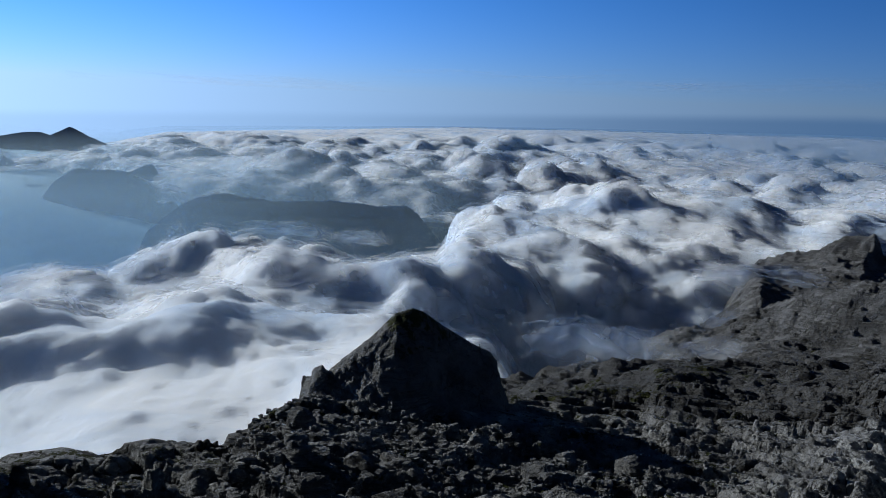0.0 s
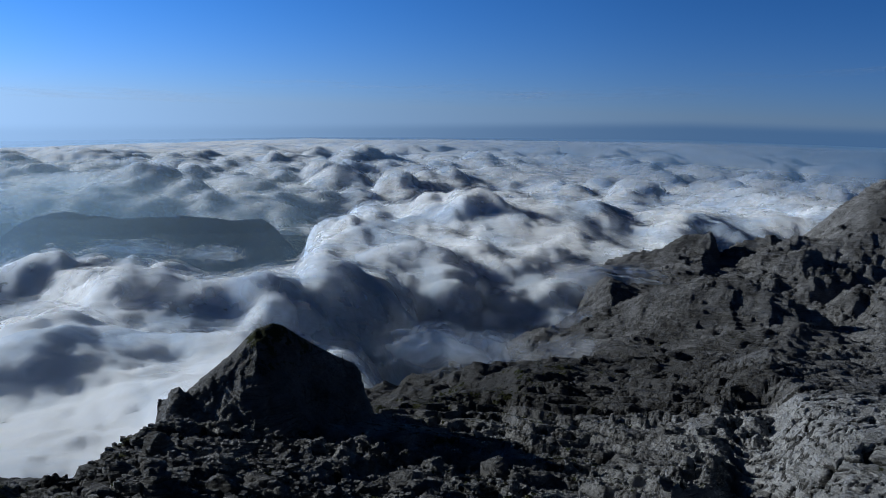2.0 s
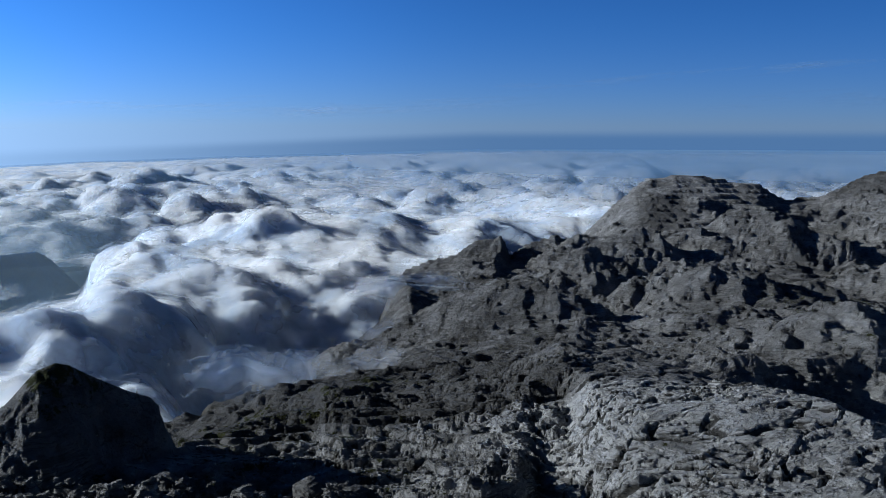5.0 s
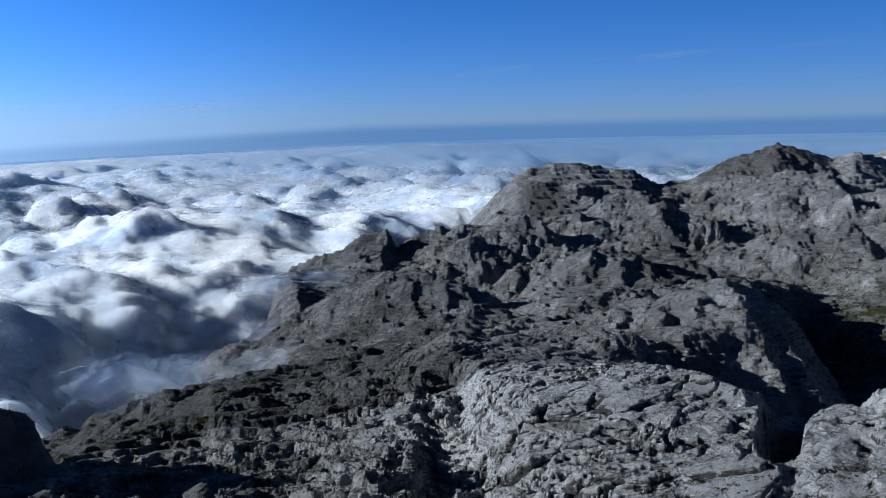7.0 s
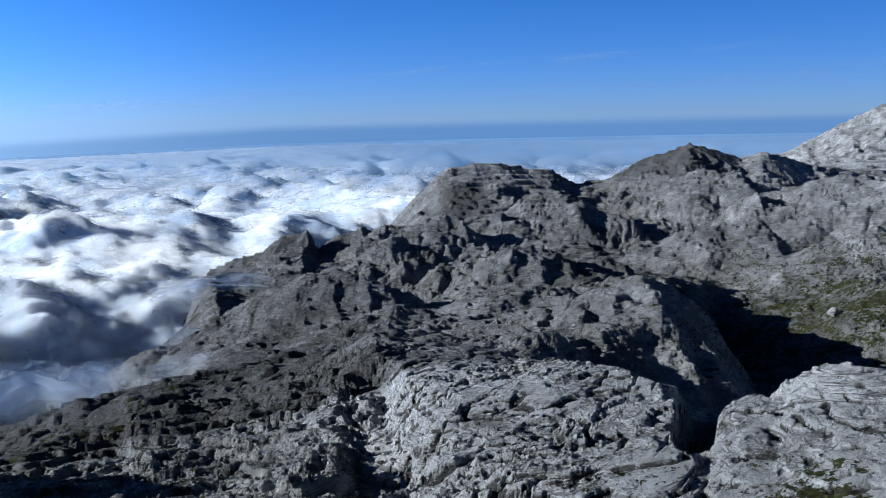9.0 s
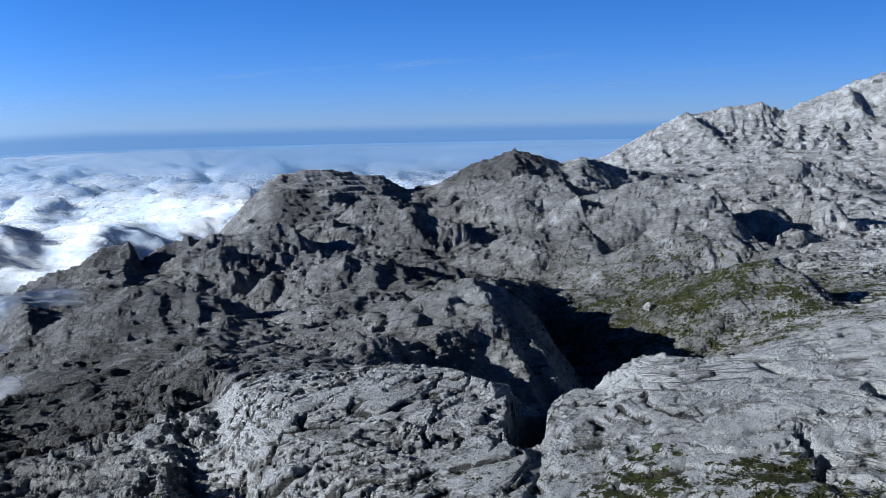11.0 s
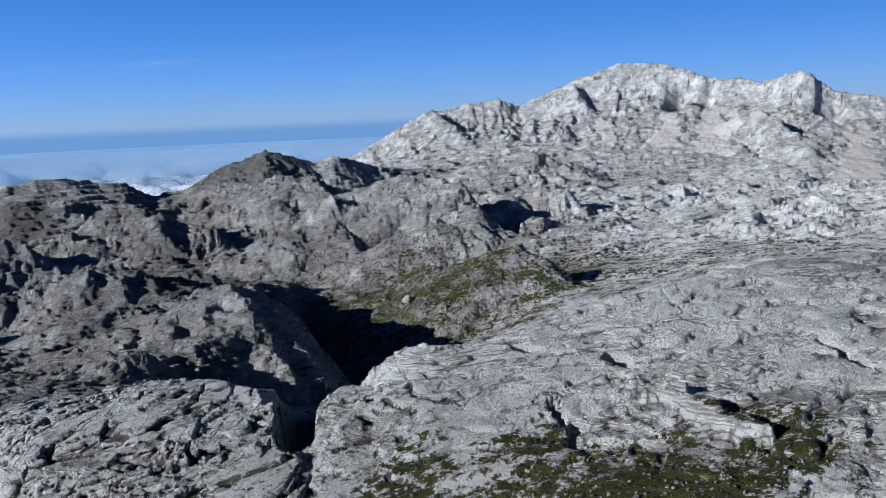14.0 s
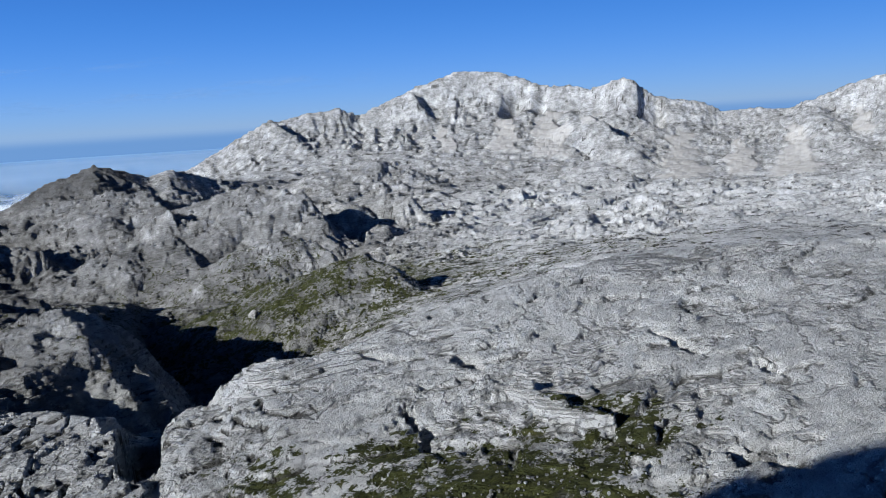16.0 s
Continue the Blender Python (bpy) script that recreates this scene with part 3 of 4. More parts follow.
def screes(az, r):
    """Fans of loose stone below the cliffs, 0 to 1."""
    total = 0.0
    x, y = r * np.sin(np.radians(az)), r * np.cos(np.radians(az))
    az = az + 0.9 * fbm(x / 60, y / 60, 4)
    for heading, wide, r0, r1 in ((73.6, 0.5, 1380, 1560), (77.6, 0.9, 1360, 1600), (80.6, 1.3, 1330, 1630), (83.2, 0.6, 1440, 1600), (88.9, 1.5, 1190, 1540), (92.4, 1.0, 1250, 1500), (95.6, 1.3, 1220, 1530), (99.3, 0.7, 1450, 1590)):
        spread = wide * (1.25 - 0.9 * (r - r0) / (r1 - r0))
        total = np.maximum(total, smooth(1.1, 0.6, np.abs(az - heading) / np.maximum(0.1, spread)) * smooth(r0 - 20, r0 + 20, r) * smooth(r1 + 12, r1 - 12, r))
    return total


def land_height(az, r):
    """Place and height of the land, how low each place lies among its humps, and its open joints."""
    x, y = r * np.sin(np.radians(az)), r * np.cos(np.radians(az))
    calm = smooth(25, 48, r)
    far = smooth(135, 210, r)
    near = calm * (1 - far)
    fan = screes(az, r)
    # winding outlines: the form is read a little to the side
    wind = smooth(60, 140, r) * (0.25 + 0.75 * smooth(130, 240, r))
    sx = wind * (4.0 * fbm(x / 22, y / 22, 4) + 0.008 * r * fbm(x / 70 + 3, y / 70, 3))
    sy = wind * (4.0 * fbm(x / 22 + 7, y / 22, 4) + 0.008 * r * fbm(x / 70 + 9, y / 70, 3))
    hold = 1 - 0.85 * np.exp(-((r - along(DOME, az, 2)) / 60) ** 2) - 0.85 * np.exp(-((r - along(SUMMIT, az, 2)) / 60) ** 2)
    hold = hold * (1 - 0.8 * np.exp(-((r - along(LIP, az, 2)) / 12) ** 2) * smooth(52, 46, az)) * (1 - 0.7 * np.exp(-((r - along(KNOB, az, 2)) / 25) ** 2) * smooth(30, 24, az)) * (1 - 0.7 * np.exp(-((r - along(TEETH, az, 2)) / 30) ** 2) * smooth(36, 30, az))
    ragged = smooth(48, 51, az) * smooth(64, 58, az) * smooth(70, 82, r) * smooth(140, 110, r)
    sx, sy = sx + 3.0 * ragged * fbm(x / 7, y / 7, 4), sy + 3.0 * ragged * fbm(x / 7 + 5, y / 7, 4)
    qx, qy = x + hold * sx, y + hold * sy
    z = land_base(np.degrees(np.arctan2(qx, qy)), np.hypot(qx, qy))
    z = raise_ridges(qx, qy, z)
    wx, wy = x + 9 * fbm(x / 50, y / 50, 3), y + 9 * fbm(x / 50 + 9, y / 50, 3)
    # rock humps with creases between, coarser with distance
    h3 = fbm(x / 9, y / 9 + 3, 4, 0.55, True)
    knobs, low = 0.0, 0.0
    for k, size in enumerate((3.2, 6.5, 13.0, 26.0, 52.0)):
        share = np.exp(-(np.log(size / (0.06 * r)) / 0.8) ** 2)
        form = humps(wx + 31 * k + 0.12 * size * h3, wy - 17 * k, size)
        knobs = knobs + share * form
        low = low - share * form / size
    smooth_top = 1 - 0.55 * np.exp(-((az - 39) / 6.5) ** 4 - ((r - 905) / 60) ** 4)
    rocky = 0.55 + 0.6 * smooth(-0.25, 0.25, fbm(x / 110 + 5, y / 110, 3))
    rocky = rocky * smooth_top
    wall = smooth(980, 1150, r)
    ease = (1 - 0.72 * smooth(62, 72, az) * smooth(620, 450, r)) * (1 - 0.5 * wall * smooth(72, 62, az))
    z = z + far * (0.3 + 0.7 * hold) * (1 - 0.9 * fan) * ease * rocky * 0.34 * knobs
    c1 = facets(wx + 2 * h3, wy, 22.0)[0]
    c2 = facets(x + 3 * fbm(x / 12, y / 12, 3) + 50, y + 3 * fbm(x / 12 + 4, y / 12, 3), 9.0, 150.0)[0]
    c3 = facets(x + 1.5 * h3, y + 90, 4.0, 100.0)[0]
    grain = far * (0.35 + 0.65 * hold) * (1 - fan) * ease * rocky
    z = z + grain * (0.2 * c1 * smooth(350, 800, r) + 0.2 * c2 * (0.4 + 0.6 * smooth(200, 500, r)) + 0.36 * c3 + 0.45 * h3)
    # ribs and runnels down the mountain
    runnel = fbm(az / 1.3 + 0.6 * fbm(x / 70, y / 70, 3), r / 500, 4, 0.5, True)
    z = z + 7 * runnel * smooth(1330, 1480, r) * (1 - fan) * (0.25 + 0.75 * hold)
    bedding = 0.2 * (0.64 * x + 0.77 * y) * smooth(1150, 950, r) + 5.0 * fbm(x / 110, y / 110, 4)
    step = 1.6 + 4.5 * smooth(300, 1300, r)
    some = (1 - fan) * far * (0.35 + 0.5 * smooth(-0.15, 0.25, fbm(x / 60 + 3, y / 60, 3)))
    fb = (z + bedding) / step
    joint = far * smooth(0.14, 0.02, np.abs(fb - np.floor(fb) - 0.5)) * smooth(-0.02, 0.2, fbm(x / 25, y / 25, 4)) * 0.8 * (1 - fan)
    z = z * (1 - some) + some * ledges(z, bedding, step, 0.15)
    # gully below the summit, shaded flank of the horn
    z = z - 30 * np.exp(-((az - 78.2 - 0.008 * (r - 1640)) / 0.6) ** 2) * smooth(1560, 1620, r) * smooth(1705, 1680, r)
    z = z - 14 * np.exp(-((az - 80.0 - 0.006 * (r - 1640)) / 0.35) ** 2) * smooth(1580, 1630, r) * smooth(1705, 1680, r)
    z = z - 24 * smooth(86.1, 86.5, az) * smooth(88.0, 87.4, az) * smooth(1540, 1590, r) * smooth(1655, 1635, r)
    # near slabs: low swells, benches, bedding joints and cross joints
    lip = 1 - 0.6 * np.exp(-((r - along(LIP, az, 2)) / 9) ** 2) * smooth(26, 14, az)
    n1 = puffs(wx / 30 + 2, wy / 30) - 0.72
    n2 = fbm(x / 10, y / 10, 5, 0.52, True)
    slab = smooth(31, 36, az) * smooth(130, 112, r) + smooth(56, 62, az) * smooth(260, 200, r)
    slab = np.clip(slab, 0, 1)
    rugged = smooth(-0.05, 0.3, fbm(x / 26 + 3, y / 26 - 2, 3)) * (1 - 0.75 * slab) + 0.12 * smooth(34, 22, az) + 0.35 * smooth(50, 44, az) * smooth(84, 72, r)
    low = np.where(r < 200, -0.8 * n1 - 0.5 * n2 + 0.5 * rugged, low)
    q1 = facets(wx + 1.5 * n2, wy, 9.0)[0]
    q2 = facets(x + 0.8 * fbm(x / 4, y / 4, 3), y + 0.8 * fbm(x / 4 + 8, y / 4, 3), 3.4, 140.0)[0]
    q3 = facets(x, y + 0.5 * fbm(x / 2, y / 2, 3), 1.5, 110.0)[0]
    z = z + near * lip * ((0.02 + 0.26 * rugged) * q1 + (0.04 + 0.3 * rugged) * q2 + (0.06 + 0.32 * rugged) * q3)
    m1 = humps(wx, wy, 24.0)
    m2 = humps(wx + 11 + 0.5 * n2, wy, 9.0)
    m3 = humps(x + 5 + 0.4 * n2, y, 3.6)
    z = z + near * lip * (0.7 * n1 + (0.05 + 0.3 * rugged) * n2 + (0.06 + 0.12 * rugged) * m1 + (0.05 + 0.26 * rugged) * m2 + (0.05 + 0.34 * rugged) * m3)
    u, v = turned(x, y, 127, 1.0, 1.0)
    warp = 1.6 * fbm(x / 42, y / 42, 4) + 0.22 * fbm(x / 4, y / 4, 3)
    # benches rise away on the west side and dip away on the east side
    west = smooth(34, 29, az)
    bench = near * lip * (0.3 + 0.4 * west + 0.3 * smooth(-0.3, 0.2, fbm(x / 22 + 7, y / 22, 3)))
    east_dip, west_dip = -0.074 * u - 0.10 * v + warp, 0.34 * (0.26 * x + 0.97 * y) + 2 * warp
    fb, fw = (z + east_dip) / 0.72, (z + west_dip) / 1.5
    seam = (1 - west) * smooth(0.16, 0.04, np.abs(fb - np.floor(fb) - 0.5)) + west * smooth(0.13, 0.03, np.abs(fw - np.floor(fw) - 0.35))
    seam = seam * smooth(-0.05, 0.15, fbm(u / 14, v / 4, 4))
    z = z * (1 - bench) + bench * ((1 - west) * ledges(z, east_dip, 0.72, 0.12) + west * ledges(z, west_dip, 1.5, 0.12))
    # diagonal clefts across the slab, long and open
    a, b = turned(x + 1.6 * fbm(x / 9, y / 9, 4), y + 1.6 * fbm(x / 9 + 4, y / 9, 4), 70, 21.0, 3.4)
    f1, f2, tone = worley(a, b)[:3]
    split = smooth(0.09, 0.03, f2 - f1) * smooth(-0.1, 0.1, fbm(x / 14, y / 14 + 11, 3)) * smooth(56, 50, az)
    a, b = turned(x + 2.2 * fbm(x / 7, y / 7, 4), y + 2.2 * fbm(x / 7 + 4, y / 7, 4), 133, 34.0, 3.6)
    f1, f2, tone = worley(a, b)[:3]
    seam = np.maximum(seam, smooth(0.08, 0.025, f2 - f1) * smooth(-0.05, 0.15, fbm(x / 18, y / 18 + 11, 3)) * (1 - 0.6 * smooth(54, 60, az)))
    a, b = turned(x + 1.2 * fbm(x / 4, y / 4, 3), y + 1.2 * fbm(x / 4 + 5, y / 4, 3), 28, 7.0, 3.0)
    f1, f2, tone = worley(a, b)[:3]
    seam = np.maximum(seam, smooth(0.06, 0.02, f2 - f1) * (0.05 + 0.95 * np.clip(rugged, 0, 1)) * smooth(-0.05, 0.2, fbm(x / 9, y / 9 + 31, 3)))
    z = z + near * lip * (0.3 * (tone - 0.5) * rugged - 0.4 * seam - 0.7 * split + (0.10 + 0.25 * rugged) * fbm(x / 1.5, y / 1.5, 3, 0.6))
    joint = joint + near * np.maximum(seam * (1 - 0.45 * smooth(56, 66, az)), 0.8 * split)
    for ax, ay, bx, by, wide, deep in CLEFTS:
        ln = math.hypot(bx - ax, by - ay)
        ux, uy = (bx - ax) / ln, (by - ay) / ln
        s = np.clip((x - ax) * ux + (y - ay) * uy, 0, ln)
        d = np.hypot(x - ax - s * ux + 0.8 * fbm(x / 2, y / 2, 3), y - ay - s * uy + 0.8 * fbm(x / 2 + 7, y / 2, 3))
        z = z - deep * smooth(wide, (0.75 if wide < 5 else 0.2) * wide, d)
    return x, y, z, low, joint


def land_sheet(az0, az1, da, r0, r1, count):
    az = np.arange(az0, az1 + da * 0.5, da)
    rr = np.exp(np.linspace(math.log(r0), math.log(r1), count))
    A, R = np.meshgrid(az, rr, indexing="ij")
    x, y, z, low, joint = land_height(A, R)
    slope = np.hypot(np.gradient(z, axis=1) / np.gradient(R, axis=1), np.gradient(z, axis=0) / np.maximum(0.01, R * radians(da)))
    basin = 0.75 * np.exp(-(((A - 60) / 12) ** 2 + ((R - 380) / 120) ** 2)) + 0.65 * np.exp(-(((A - 72) / 16) ** 2 + ((R - 430) / 120) ** 2))
    lawn = 1.6 * smooth(80, 56, R) * smooth(40, 58, A) * smooth(94, 84, A) + 0.4 * smooth(30, 10, A) * (R < 220)
    turf = np.clip(0.10 + 0.43 * basin + 0.45 * lawn + 0.12 * low * (1 - 0.8 * smooth(60, 66, A) * smooth(66, 78, R) * smooth(260, 200, R)) + 0.15 * (0.6 - slope) - 0.32 * smooth(60, 68, A) * smooth(70, 82, R) * smooth(270, 220, R), -0.5, 1) * smooth(850, 500, R)
    scree = screes(A, R) * (0.75 + 0.25 * smooth(-0.2, 0.1, fbm(x / 12, y / 12, 4)))
    # regional darkening: weathered rock, with the hills' many small shadows painted in
    lichen_shade = -0.22 + 0.22 * smooth(52, 44, A) + 0.45 * smooth(34, 28, A) * smooth(170, 140, R) + 0.15 * smooth(34, 26, A) * smooth(130, 160, R) + 0.78 * smooth(120, 150, R) * smooth(84, 64, A) * smooth(1250, 800, R) + 0.2 * smooth(34, 20, A) * smooth(330, 250, R) + 0.8 * smooth(850, 1200, R) + 0.25 * smooth(62, 70, A) * smooth(280, 420, R) * smooth(1200, 900, R)
    lichen_shade = lichen_shade - 0.5 * smooth(88, 72, R) * smooth(8, 16, A)
    lichen_shade = lichen_shade + 0.22 * smooth(280, 400, R) * smooth(68, 58, A) * smooth(40, 46, A) * smooth(1100, 850, R)
    # shade painted on the dome's cliff; the dark peak and hollow's floor darker too
    lichen_shade = lichen_shade + 0.9 * np.exp(-((A - 37.2) / 1.4) ** 4 - ((R - 806) / 40) ** 4) + 0.7 * np.exp(-((A - 50.5) / 3.2) ** 4 - ((R - 960) / 50) ** 4)
    lichen_shade = lichen_shade + 0.25 * np.exp(-((A - 59) / 9) ** 2 - ((R - 340) / 90) ** 2)
    return grid_mesh("land", x, y, z, (("turf", turf), ("scree", scree), ("lichen_shade", lichen_shade), ("joint", joint)))


def add_land(name, mesh, label, category, kind):
    mesh.materials.append(ROCK)
    return tagged(new(name, mesh), label, category, kind=kind)


AZ0, AZ1, DA = -32.0, 106.0, 0.1
add_land("ground", land_sheet(AZ0, AZ1, DA, 40.0, 300.0, 450), "pale grey limestone karst with ledges, cracks and turf", "ground", "structure")
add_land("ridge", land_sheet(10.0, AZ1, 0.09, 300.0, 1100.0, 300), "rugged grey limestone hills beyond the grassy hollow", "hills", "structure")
add_land("mountain", land_sheet(28.0, AZ1, 0.09, 1100.0, 2600.0, 190), "bare pale limestone mountain with scree below its cliffs", "mountain", "structure")
add_land("ground_behind", land_sheet(AZ1, 360.0 + AZ0, 1.0, 40.0, 2600.0, 200), "grey limestone ground behind the summit", "ground", "structure")
add_land("summit_ground", land_sheet(AZ0, 360.0 + AZ0, 2.0, 0.02, 40.0, 60), "grey limestone summit rock underfoot", "ground", "structure")

# ---- clouds ----
BANK = [(-59.02, -10.98, 620), (-27.54, -11.87, 620), (-24.49, -11.77, 620), (-21.54, -12.56, 610), (-16.03, -11.57, 650), (-13.18, -10.59, 700), (-8.46, -10.2, 720),
        (-6.39, -10.79, 700), (-3.15, -10.59, 700), (0, -9.8, 720), (1.48, -7.63, 780), (4.24, -6.96, 830), (7.9, -6.47, 880), (11.51, -6.29, 900),
        (18.53, -5.8, 950), (21.88, -6.21, 950), (27.09, -5.76, 950), (33.69, -5.98, 1000), (59.29, -8.18, 1000)]


def polar(az0, az1, da, r0, r1, count):
    az = np.arange(az0, az1 + 0.5 * da, da)
    rr = np.exp(np.linspace(math.log(r0), math.log(r1), count))
    A, R = np.meshgrid(az, rr, indexing="ij")
    return A, R, R * np.sin(np.radians(A)), R * np.cos(np.radians(A))


def bank_height(A, R, x, y):
    az = A[:, 0]
    top, dist = along(BANK, az, 1), along(BANK, az, 2)
    e = np.empty_like(R)
    for i in range(len(az)):
        d = dist[i]
        e[i] = np.interp(R[i], [130, 200, 320, 0.55 * d, 0.78 * d, d, 1.15 * d, 1.5 * d], [-30, -24.5, -19.5, min(top[i] - 5, -16), top[i] - 2.2, top[i], top[i] - 1, top[i] - 9])
    z = R * np.tan(np.radians(e))
    hug = (smooth(2.5, 8, az) * smooth(24, 15, az))[:, None] * smooth(640, 380, R)
    z = z - 60 * smooth(24, 29, az)[:, None] * smooth(1050, 850, R)
    z = z - 95 * hug - 60 * smooth(11, 14, az)[:, None] * smooth(340, 260, R)
    wx, wy = x + 34 * fbm(x / 120, y / 120, 4), y + 34 * fbm(x / 120 + 5, y / 120, 4)
    return z + 50 * (puffs(wx / 150, wy / 150, 10.0) - 0.7) + 12 * (puffs(wx / 62 + 3, wy / 62, 12.0) - 0.7)


def billow(A, R, x, y, z, sizes, amount, out=0.0, crisp=11.0):
    """Swell a cloud sheet outwards in rounded heads, the same size on its flanks as on its top."""
    sx = np.gradient(z, axis=1) / np.gradient(R, axis=1)
    arc = np.cumsum(np.sqrt(1 + sx * sx) * np.gradient(R, axis=1), axis=1)
    u, v = np.radians(A) * R, arc
    tx, ty, tz = [np.gradient(p, axis=1) for p in (x, y, z)]
    sx, sy, sz = [np.gradient(p, axis=0) for p in (x, y, z)]
    nx, ny, nz = sy * tz - sz * ty, sz * tx - sx * tz, sx * ty - sy * tx
    ln = np.sqrt(nx * nx + ny * ny + nz * nz) + 1e-9
    flip = np.where(nz < 0, -1, 1) / ln
    bend = 0.6 * sizes[0]
    wu, wv = u + 0.3 * bend * fbm(u / bend, v / bend, 3), v + 0.3 * bend * fbm(u / bend + 7, v / bend, 3)
    wide = 3.2 * sizes[0]
    lumpy = 0.3 + 1.1 * smooth(-0.3, 0.35, fbm(u / wide + 2, v / wide, 3))
    d = 0.0
    for k, size in enumerate(sizes):
        d = d + size * (puffs(wu / size + 3 * k, wv / size, crisp) - 0.6)
    fluff = sizes[-1] * 0.9
    d = d * amount * lumpy + 0.10 * fluff * fbm(u / fluff, v / fluff, 3, 0.5) + out
    return x + nx * flip * d, y + ny * flip * d, z + nz * flip * d


def sea_level(A, R):
    edge = np.interp(A, [-45, -21.5, -18, 0, 25, 60], [-4.2, -3.8, -3.0, -2.1, -1.45, -1.35])
    return np.interp(R, [1000, 1900, 4930], [0, 0, 1]) * (4930 * np.tan(np.radians(edge)) + 190) - 190


def sea_height(A, R, x, y):
    z = sea_level(A, R)
    wx, wy = x + 110 * fbm(x / 420, y / 420, 4), y + 110 * fbm(x / 420 + 5, y / 420, 4)
    p1, p2 = puffs(wx / 300, wy / 300) - 0.7, puffs(wx / 125, wy / 125) - 0.7
    lumpy = 0.4 + 1.1 * smooth(-0.3, 0.3, fbm(x / 600 + 2, y / 600, 3))
    fade = smooth(5200, 2500, R)
    z = z + (0.08 + 0.92 * fade) * (76 * p1 + 56 * lumpy * p2)
    return z, p1


def add_cloud(name, A, R, x, y, z, body, material, label):
    me = grid_mesh(name, x, y, z, (("body", body),))
    me.materials.append(material)
    return tagged(new(name, me), label, "cloud", kind="stuff")


A, R, X, Y = polar(-34.0, 44.0, 0.16, 150.0, 1400.0, 420)
Z = bank_height(A, R, X, Y)
x, y, z = billow(A, R, X, Y, Z, (64.0, 30.0, 15.0, 8.0), 0.46)
thick = 1 - 0.8 * smooth(3.5, 8, A + 3.0 * smooth(340, 250, R)) * smooth(22, 17, A) * smooth(700, 470, R) * (0.72 + 0.28 * smooth(-0.25, 0.2, fbm(X / 60, Y / 60, 4)))
thick = thick * (1 - smooth(1.0, 3.0, A) * smooth(360, 300, R))
add_cloud("cloud_bank", A, R, x, y, z, thick, CLOUD, "thick white cloud bank billowing against the rock")
for out, body in ((2.5, 0.45), (6.0, 0.28)):
    x, y, z = [p[::2, 30:370:2] for p in billow(A, R, X, Y, Z, (64.0, 30.0, 15.0), 0.46, out)]
    add_cloud("cloud_fringe", A[::2, 30:370:2], R[::2, 30:370:2], x, y, z, np.maximum(body * (1.6 * thick[::2, 30:370:2] - 0.6) * smooth(300, 420, R[::2, 30:370:2]), -0.6), WISP, "thin white cloud fringe drifting off the bank")
A, R, X, Y = polar(-34.0, 90.0, 0.3, 1000.0, 4930.0, 360)
Z, p1 = sea_height(A, R, X, Y)
front = np.interp(A, [-45, -25, -18, -5, 0, 3], [2500, 2300, 1560, 1430, 1400, 1000]) + 120 * fbm(X / 150, Y / 150, 4)
x, y, z = billow(A, R, X, Y, Z, (110.0, 48.0, 22.0), 0.55 * (0.10 + 0.90 * smooth(4600, 2700, R)), 0.0, 14.0)
body = smooth(front - 60, front + 60, R) * (1 - smooth(-20, -23, A) * smooth(2500, 2900, R))
add_cloud("cloud_sea", A, R, x, y, z, body, SEA, "sea of white cloud reaching the horizon")
x, y, z = [p[::2, ::2] for p in billow(A, R, X, Y, Z, (110.0, 48.0, 22.0), 0.55 * (0.10 + 0.90 * smooth(4600, 2700, R)), 6.0, 14.0)]
add_cloud("cloud_fringe", A[::2, ::2], R[::2, ::2], x, y, z, 0.5 * body[::2, ::2] * smooth(3600, 2600, R[::2, ::2]), WISP, "thin white haze over the cloud sea")

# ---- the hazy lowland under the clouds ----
# haze painted as see-through sheets: its blue light is put into their colour
def haze_sheet_material(name, low, high):
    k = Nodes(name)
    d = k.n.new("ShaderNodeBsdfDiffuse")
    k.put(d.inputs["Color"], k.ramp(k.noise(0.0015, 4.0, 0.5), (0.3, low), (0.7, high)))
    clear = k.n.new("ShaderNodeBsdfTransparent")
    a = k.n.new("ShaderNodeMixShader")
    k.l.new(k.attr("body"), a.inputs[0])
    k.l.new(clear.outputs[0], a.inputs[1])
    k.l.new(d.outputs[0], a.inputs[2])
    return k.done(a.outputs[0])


HAZE = haze_sheet_material("valley_haze", (0.56, 0.80, 1.0), (0.68, 0.88, 1.0))
FAR_HAZE = haze_sheet_material("distant_haze", (0.20, 0.36, 0.60), (0.26, 0.43, 0.68))


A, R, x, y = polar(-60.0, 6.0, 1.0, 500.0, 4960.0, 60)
add_cloud("valley_haze", A, R, x, y, np.interp(A, [-60, -26, -4, 6], [-200.0, -215.0, -330.0, -330.0]) - 105 * smooth(1800, 4700, R), smooth(3, -9, A), HAZE, "smooth painted sheet of blue haze filling the valley")
A, R, x, y = polar(-8.0, 110.0, 1.0, 160.0, 4960.0, 70)
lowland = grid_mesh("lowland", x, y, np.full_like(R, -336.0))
lowland.materials.append(HAZED_FOREST)
tagged(new("lowland", lowland), "dark wooded lowland, painted haze-blue, far below the clouds", "lowland", kind="structure")
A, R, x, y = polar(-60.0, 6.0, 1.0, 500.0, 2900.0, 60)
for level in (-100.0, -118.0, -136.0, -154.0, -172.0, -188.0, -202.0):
    add_cloud("haze_veil", A, R, x, y, np.full_like(R, level), (0.05 + 0.11 * smooth(-4.0, -18.0, A)) * smooth(5, -2, A) * smooth(520, 900, R) * smooth(2100, 1500, R), HAZE, "thin painted veil of blue haze above the valley")

